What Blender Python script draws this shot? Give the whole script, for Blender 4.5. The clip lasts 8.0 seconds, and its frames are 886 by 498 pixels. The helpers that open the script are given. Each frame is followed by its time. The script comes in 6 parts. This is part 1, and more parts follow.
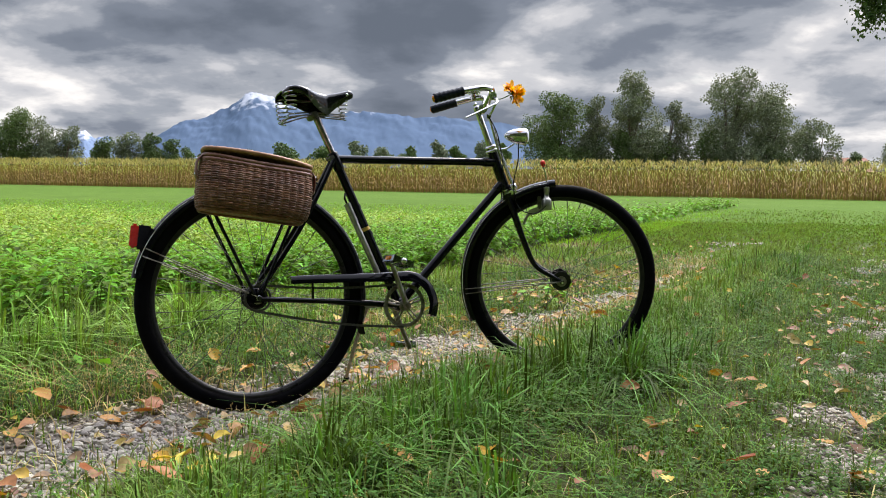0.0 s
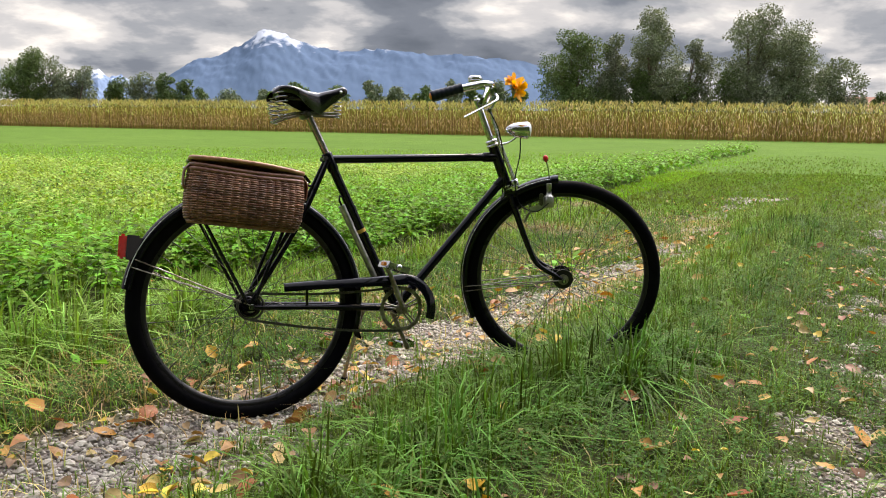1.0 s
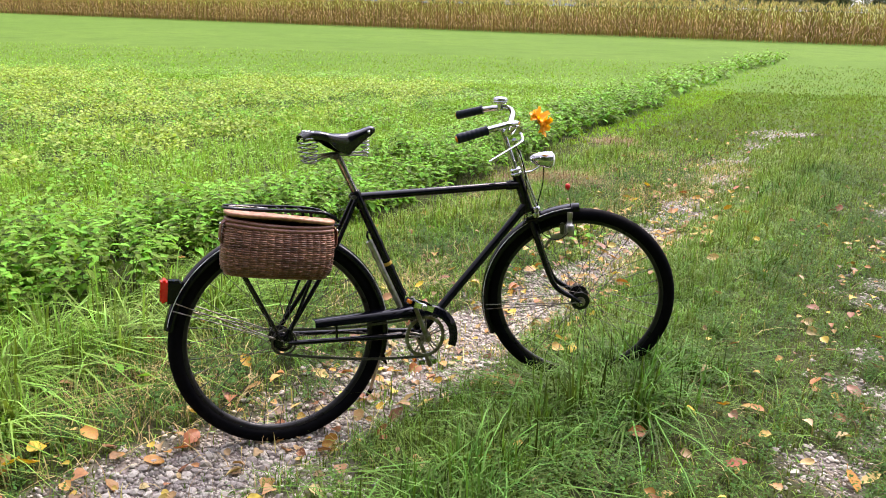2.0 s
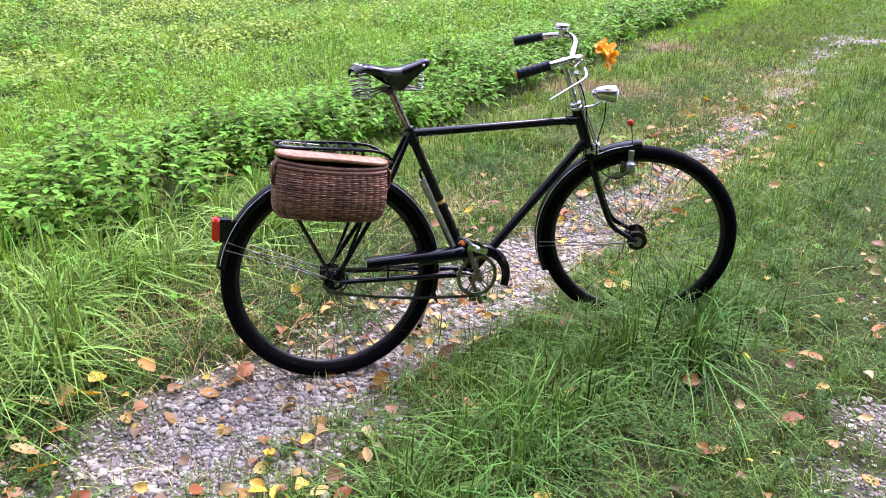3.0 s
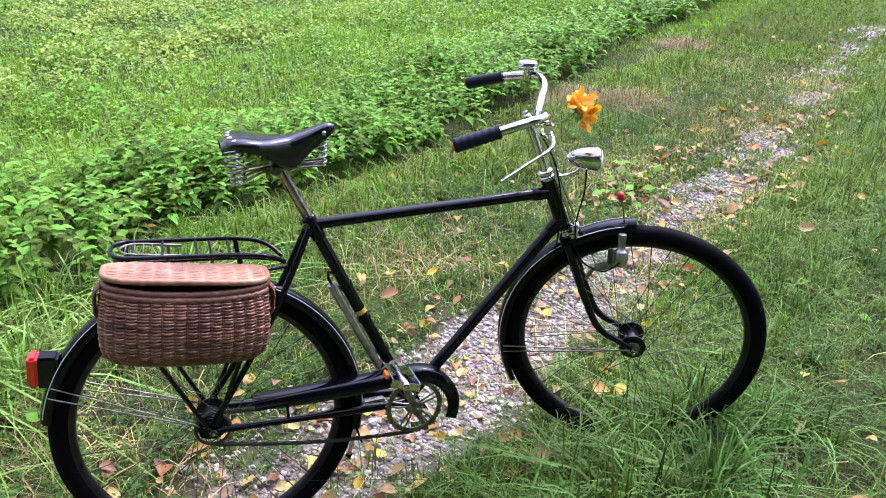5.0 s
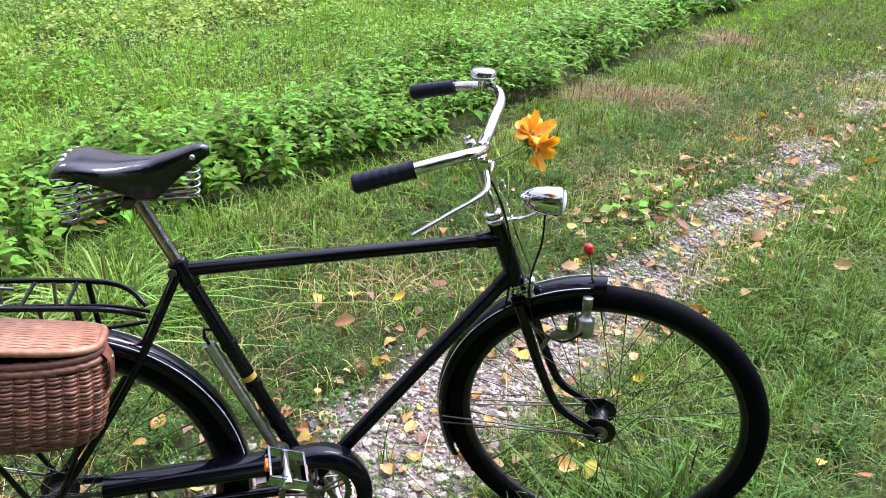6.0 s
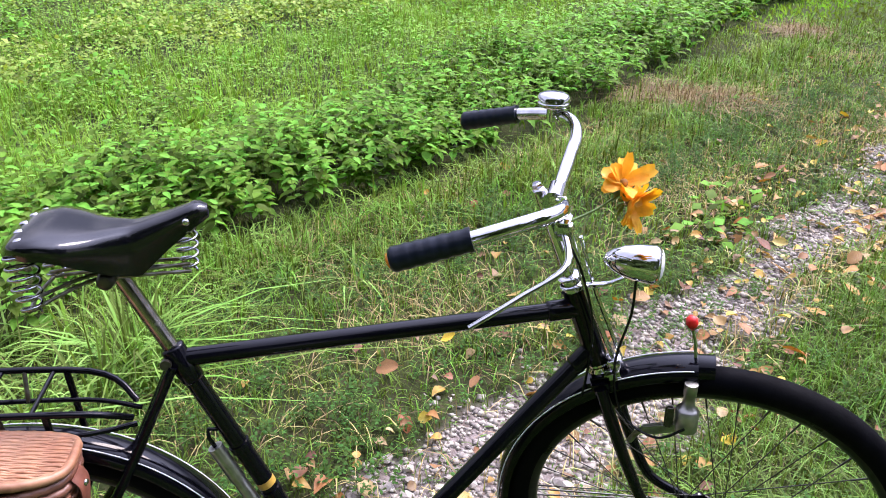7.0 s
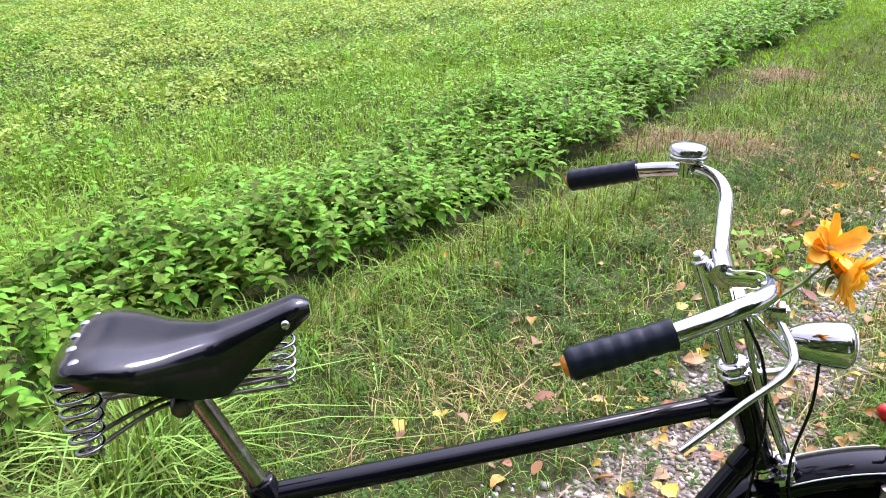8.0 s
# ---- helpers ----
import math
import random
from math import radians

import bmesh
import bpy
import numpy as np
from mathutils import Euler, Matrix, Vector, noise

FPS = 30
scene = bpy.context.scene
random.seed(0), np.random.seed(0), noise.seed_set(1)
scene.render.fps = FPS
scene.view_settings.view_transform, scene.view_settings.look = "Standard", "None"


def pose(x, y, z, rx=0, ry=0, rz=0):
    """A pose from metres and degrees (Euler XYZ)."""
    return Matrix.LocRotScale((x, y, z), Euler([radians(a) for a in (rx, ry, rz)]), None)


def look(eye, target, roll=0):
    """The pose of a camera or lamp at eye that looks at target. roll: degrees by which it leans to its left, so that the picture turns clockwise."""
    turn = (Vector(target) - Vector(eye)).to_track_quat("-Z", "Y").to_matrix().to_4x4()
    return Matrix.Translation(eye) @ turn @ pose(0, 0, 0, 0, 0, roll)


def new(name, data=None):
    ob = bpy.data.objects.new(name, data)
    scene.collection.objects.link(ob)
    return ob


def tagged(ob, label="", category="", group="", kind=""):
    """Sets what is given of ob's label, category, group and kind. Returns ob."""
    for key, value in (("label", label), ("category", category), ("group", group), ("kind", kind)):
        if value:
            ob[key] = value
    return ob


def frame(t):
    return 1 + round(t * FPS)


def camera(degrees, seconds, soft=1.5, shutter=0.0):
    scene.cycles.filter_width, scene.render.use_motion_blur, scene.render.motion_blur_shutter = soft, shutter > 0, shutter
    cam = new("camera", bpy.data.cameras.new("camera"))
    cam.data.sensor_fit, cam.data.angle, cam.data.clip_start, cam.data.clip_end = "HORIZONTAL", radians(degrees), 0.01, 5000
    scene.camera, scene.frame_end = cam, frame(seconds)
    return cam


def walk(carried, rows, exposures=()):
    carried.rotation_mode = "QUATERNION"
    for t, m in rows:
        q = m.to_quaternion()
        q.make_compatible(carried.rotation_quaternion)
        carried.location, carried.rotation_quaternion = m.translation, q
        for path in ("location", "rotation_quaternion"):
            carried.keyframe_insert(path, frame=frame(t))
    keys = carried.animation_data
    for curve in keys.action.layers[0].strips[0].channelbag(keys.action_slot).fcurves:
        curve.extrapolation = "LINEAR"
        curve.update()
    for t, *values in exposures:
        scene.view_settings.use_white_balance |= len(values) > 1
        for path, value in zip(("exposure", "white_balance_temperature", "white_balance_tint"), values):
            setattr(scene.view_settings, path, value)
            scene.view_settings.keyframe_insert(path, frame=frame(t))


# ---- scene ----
cam = camera(60.0, 8.0, soft=1.0)
PATH = [
    (0, (0.048, 0.125, 0.717), (0.001, 2.117, 0.543), 0.8),
    (0.5, (0.077, 0.163, 0.731), (0.013, 2.148, 0.499), 0.7),
    (1, (0.101, 0.217, 0.916), (0.017, 2.189, 0.587), 0.8),
    (1.2, (0.097, 0.225, 1.024), (0.004, 2.187, 0.648), 0.9),
    (2.3, (0.057, 0.223, 1.477), (-0.078, 2.076, 0.738), 2.0),
    (2.5, (0.05, 0.228, 1.5), (-0.102, 2.043, 0.673), 2.3),
    (3, (0.012, 0.334, 1.509), (-0.196, 2.131, 0.656), 1.7),
    (3.5, (-0.039, 0.524, 1.532), (-0.229, 2.333, 0.702), 0.5),
    (4, (-0.017, 0.687, 1.552), (-0.169, 2.494, 0.708), 0.1),
    (4.2, (0.024, 0.771, 1.563), (-0.141, 2.573, 0.71), 0.1),
    (5.3, (0.183, 1.268, 1.522), (-0.085, 3.033, 0.622), 0.9),
    (5.5, (0.218, 1.359, 1.523), (-0.065, 3.117, 0.613), 1.3),
    (6, (0.32, 1.599, 1.494), (-0.019, 3.334, 0.558), 2.2),
    (6.5, (0.335, 1.777, 1.47), (-0.087, 3.483, 0.514), 1.6),
    (7, (0.227, 1.919, 1.458), (-0.226, 3.62, 0.509), -0.1),
    (7.5, (0.09, 2.011, 1.437), (-0.358, 3.732, 0.523), -1.2),
    (8, (-0.029, 2.075, 1.399), (-0.424, 3.856, 0.577), -1.5),
]
walk(cam, [(t, look(eye, target, roll)) for t, eye, target, roll in PATH],
     [(0, 0.19, 7500, 12), (0.6, 0.21, 7600, 12), (1.0, 0.29, 8100, 13), (1.2, 0.37, 8900, 14), (2.3, 0.69, 7000, 27), (2.6, 0.70, 6800, 31), (3.0, 0.75, 6400, 34), (4.0, 0.72, 6050, 34), (5.3, 0.67, 6300, 29), (6.0, 0.63, 6500, 26), (7.5, 0.55, 6650, 28), (8.0, 0.71, 6750, 29)])

# ---- world, sun, exposure ----
SUN_DIR = (radians(50), radians(31))  # elevation, compass of the brighter patch of cloud


def make_world():
    w = bpy.data.worlds.new("overcast_sky")
    scene.world = w
    w.use_nodes = True
    nt = w.node_tree
    nt.nodes.clear()
    N, L = nt.nodes.new, nt.links.new

    def math_node(op, a, b=None, c=None):
        n = N("ShaderNodeMath")
        n.operation = op
        for i, v in enumerate((a, b, c)):
            if v is None:
                continue
            if isinstance(v, (int, float)):
                n.inputs[i].default_value = v
            else:
                L(v, n.inputs[i])
        return n.outputs[0]

    out, bg = N("ShaderNodeOutputWorld"), N("ShaderNodeBackground")
    L(bg.outputs[0], out.inputs[0])
    co, sep = N("ShaderNodeTexCoord"), N("ShaderNodeSeparateXYZ")
    L(co.outputs["Generated"], sep.inputs[0])
    x, y, z = sep.outputs
    up = math_node("MAXIMUM", z, 0.0)
    den = math_node("ADD", up, 0.26)
    comb = N("ShaderNodeCombineXYZ")
    L(math_node("DIVIDE", x, den), comb.inputs[0])
    L(math_node("DIVIDE", y, den), comb.inputs[1])
    comb.inputs[2].default_value = SKY_SEED

    def cloud(scale, detail, dist, rough=0.55):
        n = N("ShaderNodeTexNoise")
        n.inputs["Scale"].default_value = scale
        n.inputs["Detail"].default_value = detail
        n.inputs["Roughness"].default_value = rough
        n.inputs["Distortion"].default_value = dist
        L(comb.outputs[0], n.inputs["Vector"])
        return n.outputs["Fac"]

    big, small = cloud(1.25, 3.0, 0.3), cloud(3.0, 9.0, 0.15, 0.55)
    mixed = math_node("ADD", math_node("MULTIPLY", big, 0.58), math_node("MULTIPLY", small, 0.42))
    # heavier cloud bases overhead in the middle of the sky, thinner towards the skyline
    band = math_node("MULTIPLY", math_node("SUBTRACT", up, 0.12), -0.9)
    mixed = math_node("ADD", mixed, math_node("SUBTRACT", math_node("MAXIMUM", math_node("MINIMUM", band, 0.03), -0.075), 0.012))
    # the heavy bank lies over the mountain; to both sides the cloud breaks up and is brighter
    side_way = math_node("DIVIDE", x, math_node("MAXIMUM", y, 0.2))
    side_way = math_node("SUBTRACT", math_node("ABSOLUTE", math_node("ADD", side_way, 0.03)), 0.30)
    mixed = math_node("ADD", mixed, math_node("MULTIPLY", math_node("MINIMUM", math_node("MAXIMUM", side_way, -0.2), 0.2), 0.20))
    ramp = N("ShaderNodeValToRGB")
    ramp.color_ramp.interpolation = "EASE"
    stops = [(0.33, (0.115, 0.15, 0.215)), (0.44, (0.175, 0.22, 0.305)), (0.495, (0.305, 0.36, 0.46)),
             (0.55, (0.52, 0.575, 0.68)), (0.62, (0.86, 0.91, 1.0))]
    while len(ramp.color_ramp.elements) < len(stops):
        ramp.color_ramp.elements.new(0.5)
    for e, (p, c) in zip(ramp.color_ramp.elements, stops):
        e.position, e.color = p, (*c, 1)
    L(mixed, ramp.inputs[0])
    sky = N("ShaderNodeTexSky")
    sky.sky_type = "NISHITA"
    sky.sun_disc = False
    sky.sun_elevation, sky.sun_rotation = SUN_DIR
    scale = N("ShaderNodeVectorMath")
    scale.operation = "SCALE"
    scale.inputs["Scale"].default_value = 0.09
    L(sky.outputs[0], scale.inputs[0])
    # a few gaps with blue sky in them
    gap = cloud(1.6, 6.0, 0.2)
    cover = N("ShaderNodeMapRange")
    cover.inputs["From Min"].default_value, cover.inputs["From Max"].default_value = 0.63, 0.70
    cover.inputs["To Min"].default_value, cover.inputs["To Max"].default_value = 0.0, 0.8
    L(gap, cover.inputs["Value"])
    mix = N("ShaderNodeMixRGB")
    L(cover.outputs[0], mix.inputs[0])
    # overhead the cloud sheet is thinner and more even
    even = N("ShaderNodeMixRGB")
    sheet = N("ShaderNodeMapRange")
    sheet.inputs["From Min"].default_value, sheet.inputs["From Max"].default_value = 0.235, 0.38
    sheet.inputs["To Max"].default_value = 0.7
    L(up, sheet.inputs["Value"])
    L(sheet.outputs[0], even.inputs[0])
    L(ramp.outputs[0], even.inputs[1])
    even.inputs[2].default_value = (0.56, 0.59, 0.66, 1)
    L(even.outputs[0], mix.inputs[1])
    L(scale.outputs[0], mix.inputs[2])
    # an overcast sky is about three times as bright overhead as at the skyline
    rise = N("ShaderNodeMapRange")
    rise.inputs["From Min"].default_value, rise.inputs["From Max"].default_value = 0.235, 0.40
    L(up, rise.inputs["Value"])
    # and brighter again where the cloud hides the sun
    toward = N("ShaderNodeVectorMath")
    toward.operation = "DOT_PRODUCT"
    L(co.outputs["Generated"], toward.inputs[0])
    toward.inputs[1].default_value = Vector((9, 15, 21)).normalized()
    glow = math_node("POWER", math_node("MAXIMUM", toward.outputs["Value"], 0.0), 4.0)
    high_sky = math_node("MULTIPLY_ADD", glow, SKY_GLOW * SKY_ZENITH, SKY_ZENITH - 1.0)
    lift = math_node("MULTIPLY_ADD", rise.outputs[0], high_sky, 1.0)
    fin = N("ShaderNodeVectorMath")
    fin.operation = "SCALE"
    L(mix.outputs[0], fin.inputs[0])
    L(lift, fin.inputs["Scale"])
    # bluer overhead, where the cloud is thinner
    tint, blue = N("ShaderNodeMixRGB"), N("ShaderNodeVectorMath")
    tint.inputs[1].default_value, tint.inputs[2].default_value = (1, 1, 1, 1), (0.92, 0.98, 1.13, 1)
    high = N("ShaderNodeMapRange")
    high.inputs["From Min"].default_value, high.inputs["From Max"].default_value = 0.22, 0.5
    L(up, high.inputs["Value"])
    L(high.outputs[0], tint.inputs[0])
    blue.operation = "MULTIPLY"
    L(fin.outputs[0], blue.inputs[0])
    L(tint.outputs[0], blue.inputs[1])
    L(blue.outputs[0], bg.inputs[0])
    bg.inputs[1].default_value = SKY_STRENGTH


SKY_SEED, SKY_ZENITH, SKY_GLOW, SKY_STRENGTH = 47.3, 1.65, 5.0, 1.0
make_world()
sun = new("sun", bpy.data.lights.new("sun", "SUN"))
sun.data.energy, sun.data.angle, sun.data.color = 3.3, radians(24), (1.0, 0.93, 0.82)
sun.matrix_world = look((9, 15, 21), (0, 0, 0))

# ---- materials ----
def material(name, base, rough=0.6, metal=0.0, vary=0.25, scale=20.0, bump=0.0, bump_scale=None, island=0.0, per_object=0.0,
             through_light=0.0, coat=0.0, tint=None, tint_scale=3.0, hue=0.0, spec=0.5):
    """A procedural surface: base colour varied at two scales, roughness variation, relief."""
    m = bpy.data.materials.new(name)
    m.use_nodes = True
    nt = m.node_tree
    b = nt.nodes["Principled BSDF"]
    N, L = nt.nodes.new, nt.links.new
    co = N("ShaderNodeTexCoord")

    def noise_tex(s, detail=4.0):
        n = N("ShaderNodeTexNoise")
        n.inputs["Scale"].default_value = s
        n.inputs["Detail"].default_value = detail
        L(co.outputs["Object"], n.inputs["Vector"])
        return n.outputs["Fac"]

    def ranged(value, lo, hi, a=0.25, c=0.75):
        r = N("ShaderNodeMapRange")
        for k, v in (("From Min", a), ("From Max", c), ("To Min", lo), ("To Max", hi)):
            r.inputs[k].default_value = v
        L(value, r.inputs["Value"])
        return r.outputs[0]

    hsv = N("ShaderNodeHueSaturation")
    hsv.inputs["Color"].default_value = (*base, 1)
    if tint:
        mixc = N("ShaderNodeMixRGB")
        mixc.inputs[1].default_value, mixc.inputs[2].default_value = (*base, 1), (*tint, 1)
        L(ranged(noise_tex(tint_scale), 0, 1, 0.38, 0.62), mixc.inputs[0])
        L(mixc.outputs[0], hsv.inputs["Color"])
    fine = noise_tex(scale)
    value = ranged(fine, 1 - vary, 1 + vary)
    rnd = None
    if island:
        rnd = N("ShaderNodeNewGeometry").outputs["Random Per Island"]
    if per_object:
        rnd = N("ShaderNodeObjectInfo").outputs["Random"]
    if rnd:
        k = island or per_object
        mul = N("ShaderNodeMath")
        mul.operation = "MULTIPLY"
        L(value, mul.inputs[0])
        L(ranged(rnd, 1 - k, 1 + k, 0, 1), mul.inputs[1])
        value = mul.outputs[0]
        if hue:
            L(ranged(rnd, 0.5 - hue, 0.5 + hue, 0, 1), hsv.inputs["Hue"])
    L(value, hsv.inputs["Value"])
    L(hsv.outputs[0], b.inputs["Base Color"])
    L(ranged(noise_tex(scale * 0.35), max(0.02, rough * 0.8), min(1, rough * 1.2)), b.inputs["Roughness"])
    b.inputs["Metallic"].default_value = metal
    b.inputs["Coat Weight"].default_value = coat
    b.inputs["Coat Roughness"].default_value = max(0.12, rough * 0.8)
    b.inputs["Specular IOR Level"].default_value = spec
    if bump:
        bn = N("ShaderNodeBump")
        bn.inputs["Strength"].default_value = bump
        bn.inputs["Distance"].default_value = 0.3 / (bump_scale or scale)
        L(noise_tex(bump_scale or scale), bn.inputs["Height"])
        L(bn.outputs[0], b.inputs["Normal"])
    if through_light:
        tr, ms = N("ShaderNodeBsdfTranslucent"), N("ShaderNodeMixShader")
        # light that has passed through a leaf comes out yellower
        warm = N("ShaderNodeMixRGB")
        warm.blend_type = "MULTIPLY"
        warm.inputs[0].default_value, warm.inputs[2].default_value = 1.0, (1.15, 1.12, 0.50, 1)
        L(hsv.outputs[0], warm.inputs[1])
        L(warm.outputs[0], tr.inputs["Color"])
        ms.inputs[0].default_value = through_light
        L(b.outputs[0], ms.inputs[1])
        L(tr.outputs[0], ms.inputs[2])
        L(ms.outputs[0], nt.nodes["Material Output"].inputs["Surface"])
    return m


paint = material("black_enamel", (0.0022, 0.0022, 0.0042), 0.085, vary=0.3, scale=9, spec=0.24)
chrome = material("chrome", (0.58, 0.58, 0.59), 0.07, 1.0, vary=0.2, scale=40)
dull_steel = material("dull_steel", (0.30, 0.29, 0.27), 0.38, 1.0, vary=0.3, scale=70, tint=(0.16, 0.13, 0.10), tint_scale=30)
dark_steel = material("oily_steel", (0.09, 0.085, 0.08), 0.4, 0.9, vary=0.4, scale=90)
dark_rim = material("dark_rim", (0.010, 0.010, 0.011), 0.3, 0.2, vary=0.4, scale=60, tint=(0.022, 0.021, 0.02), tint_scale=9, spec=0.3)
rubber = material("tyre_rubber", (0.0018, 0.002, 0.0032), 0.7, vary=0.35, scale=50, bump=0.3, bump_scale=220, tint=(0.0035, 0.0036, 0.0042), tint_scale=7, spec=0.04)
grip_rubber = material("grip_rubber", (0.006, 0.009, 0.016), 0.34, vary=0.3, scale=60, bump=0.15, bump_scale=400, spec=0.22)
leather_black = material("black_leather", (0.002, 0.002, 0.004), 0.17, vary=0.2, scale=60, spec=0.4, coat=0.3)
spring_steel = material("spring_steel", (0.38, 0.38, 0.39), 0.2, 1.0, vary=0.25, scale=60)
worn_chrome = material("worn_chrome", (0.32, 0.31, 0.30), 0.24, 1.0, vary=0.3, scale=60, tint=(0.22, 0.20, 0.18), tint_scale=25)
leather_brown = material("brown_leather", (0.15, 0.048, 0.028), 0.45, vary=0.35, scale=60, bump=0.2, bump_scale=300)
wicker_dark = material("wicker", (0.225, 0.098, 0.053), 0.36, vary=0.4, scale=70, per_object=0.2, bump=0.3, bump_scale=300, tint=(0.13, 0.05, 0.03), tint_scale=16)
wicker_rim = material("wicker_rim", (0.20, 0.085, 0.05), 0.4, vary=0.35, scale=90, island=0.15, bump=0.4, bump_scale=320, tint=(0.14, 0.055, 0.035), tint_scale=22)
wicker_light = material("wicker_lid", (0.36, 0.185, 0.098), 0.42, vary=0.3, scale=70, island=0.2, bump=0.3, bump_scale=300, tint=(0.29, 0.125, 0.062), tint_scale=20)
red_glass = material("red_reflector", (0.62, 0.012, 0.010), 0.2, vary=0.2, scale=120, coat=0.5)
orange_glass = material("amber_reflector", (0.75, 0.22, 0.02), 0.25, vary=0.2, scale=120, coat=0.4)
pump_metal = material("tarnished_pump", (0.34, 0.34, 0.31), 0.32, 0.9, vary=0.3, scale=50)
gold_paint = material("gold_band", (0.45, 0.28, 0.05), 0.35, vary=0.3, scale=80)
lens_glass = material("lamp_lens", (0.75, 0.77, 0.78), 0.12, vary=0.1, scale=150, bump=0.3, bump_scale=220)
petal_mat = material("yellow_petal", (0.95, 0.52, 0.02), 0.55, vary=0.2, scale=60, island=0.2, hue=0.012, through_light=0.3)
flower_core = material("flower_centre", (0.30, 0.13, 0.02), 0.8, vary=0.4, scale=200)
rose_mat = material("red_rose", (0.60, 0.012, 0.010), 0.4, vary=0.25, scale=90)
stem_mat = material("green_stem", (0.11, 0.19, 0.045), 0.6, vary=0.3, scale=80)
stone_mat = material("gravel_stone", (0.315, 0.285, 0.24), 0.7, vary=0.25, scale=35, island=0.42, hue=0.02, bump=0.25, bump_scale=150)
stone_piece = material("gravel_piece", (0.315, 0.285, 0.24), 0.7, vary=0.25, scale=35, per_object=0.42, hue=0.02, bump=0.25, bump_scale=150)
grass_mat = material("grass", (0.105, 0.195, 0.030), 0.5, vary=0.2, scale=6, island=0.65, hue=0.03, through_light=0.25, tint=(0.14, 0.22, 0.048), tint_scale=1.6, spec=0.06)
meadow_grass = material("meadow_grass", (0.175, 0.335, 0.045), 0.45, vary=0.2, scale=3, island=0.5, hue=0.025, through_light=0.35, tint=(0.22, 0.38, 0.055), tint_scale=0.6, spec=0.06)
long_grass = material("long_grass", (0.068, 0.150, 0.028), 0.5, vary=0.2, scale=6, island=0.75, hue=0.025, through_light=0.25, tint=(0.095, 0.175, 0.038), tint_scale=2.0, spec=0.06)
olive_grass = material("olive_grass", (0.125, 0.24, 0.034), 0.4, vary=0.25, scale=7, island=0.75, hue=0.03, through_light=0.28, tint=(0.175, 0.255, 0.05), tint_scale=2.3, spec=0.06)
far_grass = material("far_grass", (0.140, 0.235, 0.042), 0.5, vary=0.25, scale=5, island=0.6, hue=0.03, through_light=0.28, tint=(0.18, 0.26, 0.065), tint_scale=1.2, spec=0.06)
verge_grass = material("verge_grass", (0.145, 0.29, 0.042), 0.5, vary=0.2, scale=6, island=0.75, hue=0.025, through_light=0.30, tint=(0.20, 0.31, 0.075), tint_scale=2.0, spec=0.06)
herb_yellow = material("yellow_green_herb", (0.29, 0.40, 0.085), 0.6, vary=0.25, scale=5, island=0.45, hue=0.012, through_light=0.35, spec=0.21)
grass_dry = material("dry_grass", (0.42, 0.32, 0.15), 0.6, vary=0.3, scale=8, island=0.4, hue=0.03, through_light=0.25, spec=0.3)
brown_stalk = material("withered_stalk", (0.23, 0.165, 0.075), 0.7, vary=0.3, scale=8, island=0.5, hue=0.02, through_light=0.15, spec=0.3)
weed_mat = material("small_weed", (0.050, 0.110, 0.022), 0.75, vary=0.25, scale=9, island=0.45, hue=0.03, through_light=0.22, spec=0.1)
nettle_mat = material("nettle_leaf", (0.134, 0.280, 0.034), 0.55, vary=0.3, scale=12, island=0.7, hue=0.028, through_light=0.32, spec=0.1)
meadow_leaf = material("meadow_leaf", (0.19, 0.38, 0.055), 0.6, vary=0.25, scale=4, island=0.4, hue=0.03, through_light=0.35, tint=(0.22, 0.40, 0.06), tint_scale=0.5, spec=0.21)
leaf_colours = [material("autumn_leaf", c, 0.55, vary=0.35, scale=90, per_object=0.3, hue=0.02, through_light=0.2, tint=t, tint_scale=40)
                for c, t in (((0.56, 0.36, 0.025), (0.46, 0.23, 0.025)), ((0.42, 0.165, 0.03), (0.28, 0.09, 0.02)),
                             ((0.46, 0.34, 0.12), (0.40, 0.25, 0.07)), ((0.33, 0.16, 0.055), (0.24, 0.105, 0.045)))]
corn_mat = material("corn_leaf", (0.255, 0.265, 0.06), 0.6, vary=0.25, scale=0.5, island=0.45, hue=0.035, through_light=0.3, spec=0.15)
corn_dry = material("dry_corn_leaf", (0.27, 0.18, 0.08), 0.65, vary=0.3, scale=0.5, island=0.45, hue=0.02, through_light=0.25, spec=0.15)
tassel_mat = material("corn_tassel", (0.42, 0.37, 0.16), 0.7, vary=0.3, scale=0.5, island=0.4, through_light=0.2, spec=0.15)
bark = material("bark", (0.10, 0.08, 0.06), 0.85, vary=0.4, scale=6, bump=0.5, bump_scale=12)
# second and third crowns have bluish-grey distance haze mixed into the leaf colour
crown_mats = [material("tree_leaf", c, 0.5, vary=0.25, scale=0.3, island=0.28, hue=0.015, through_light=0.12, spec=0.15, tint=t, tint_scale=0.25)
              for c, t in (((0.080, 0.135, 0.044), (0.105, 0.155, 0.056)), ((0.140, 0.178, 0.108), (0.17, 0.205, 0.13)), ((0.118, 0.15, 0.092), (0.145, 0.17, 0.115)))]
roof_mat = material("roof_tile", (0.30, 0.13, 0.09), 0.8, vary=0.3, scale=2)
wall_mat = material("render_wall", (0.6, 0.57, 0.5), 0.85, vary=0.15, scale=1)


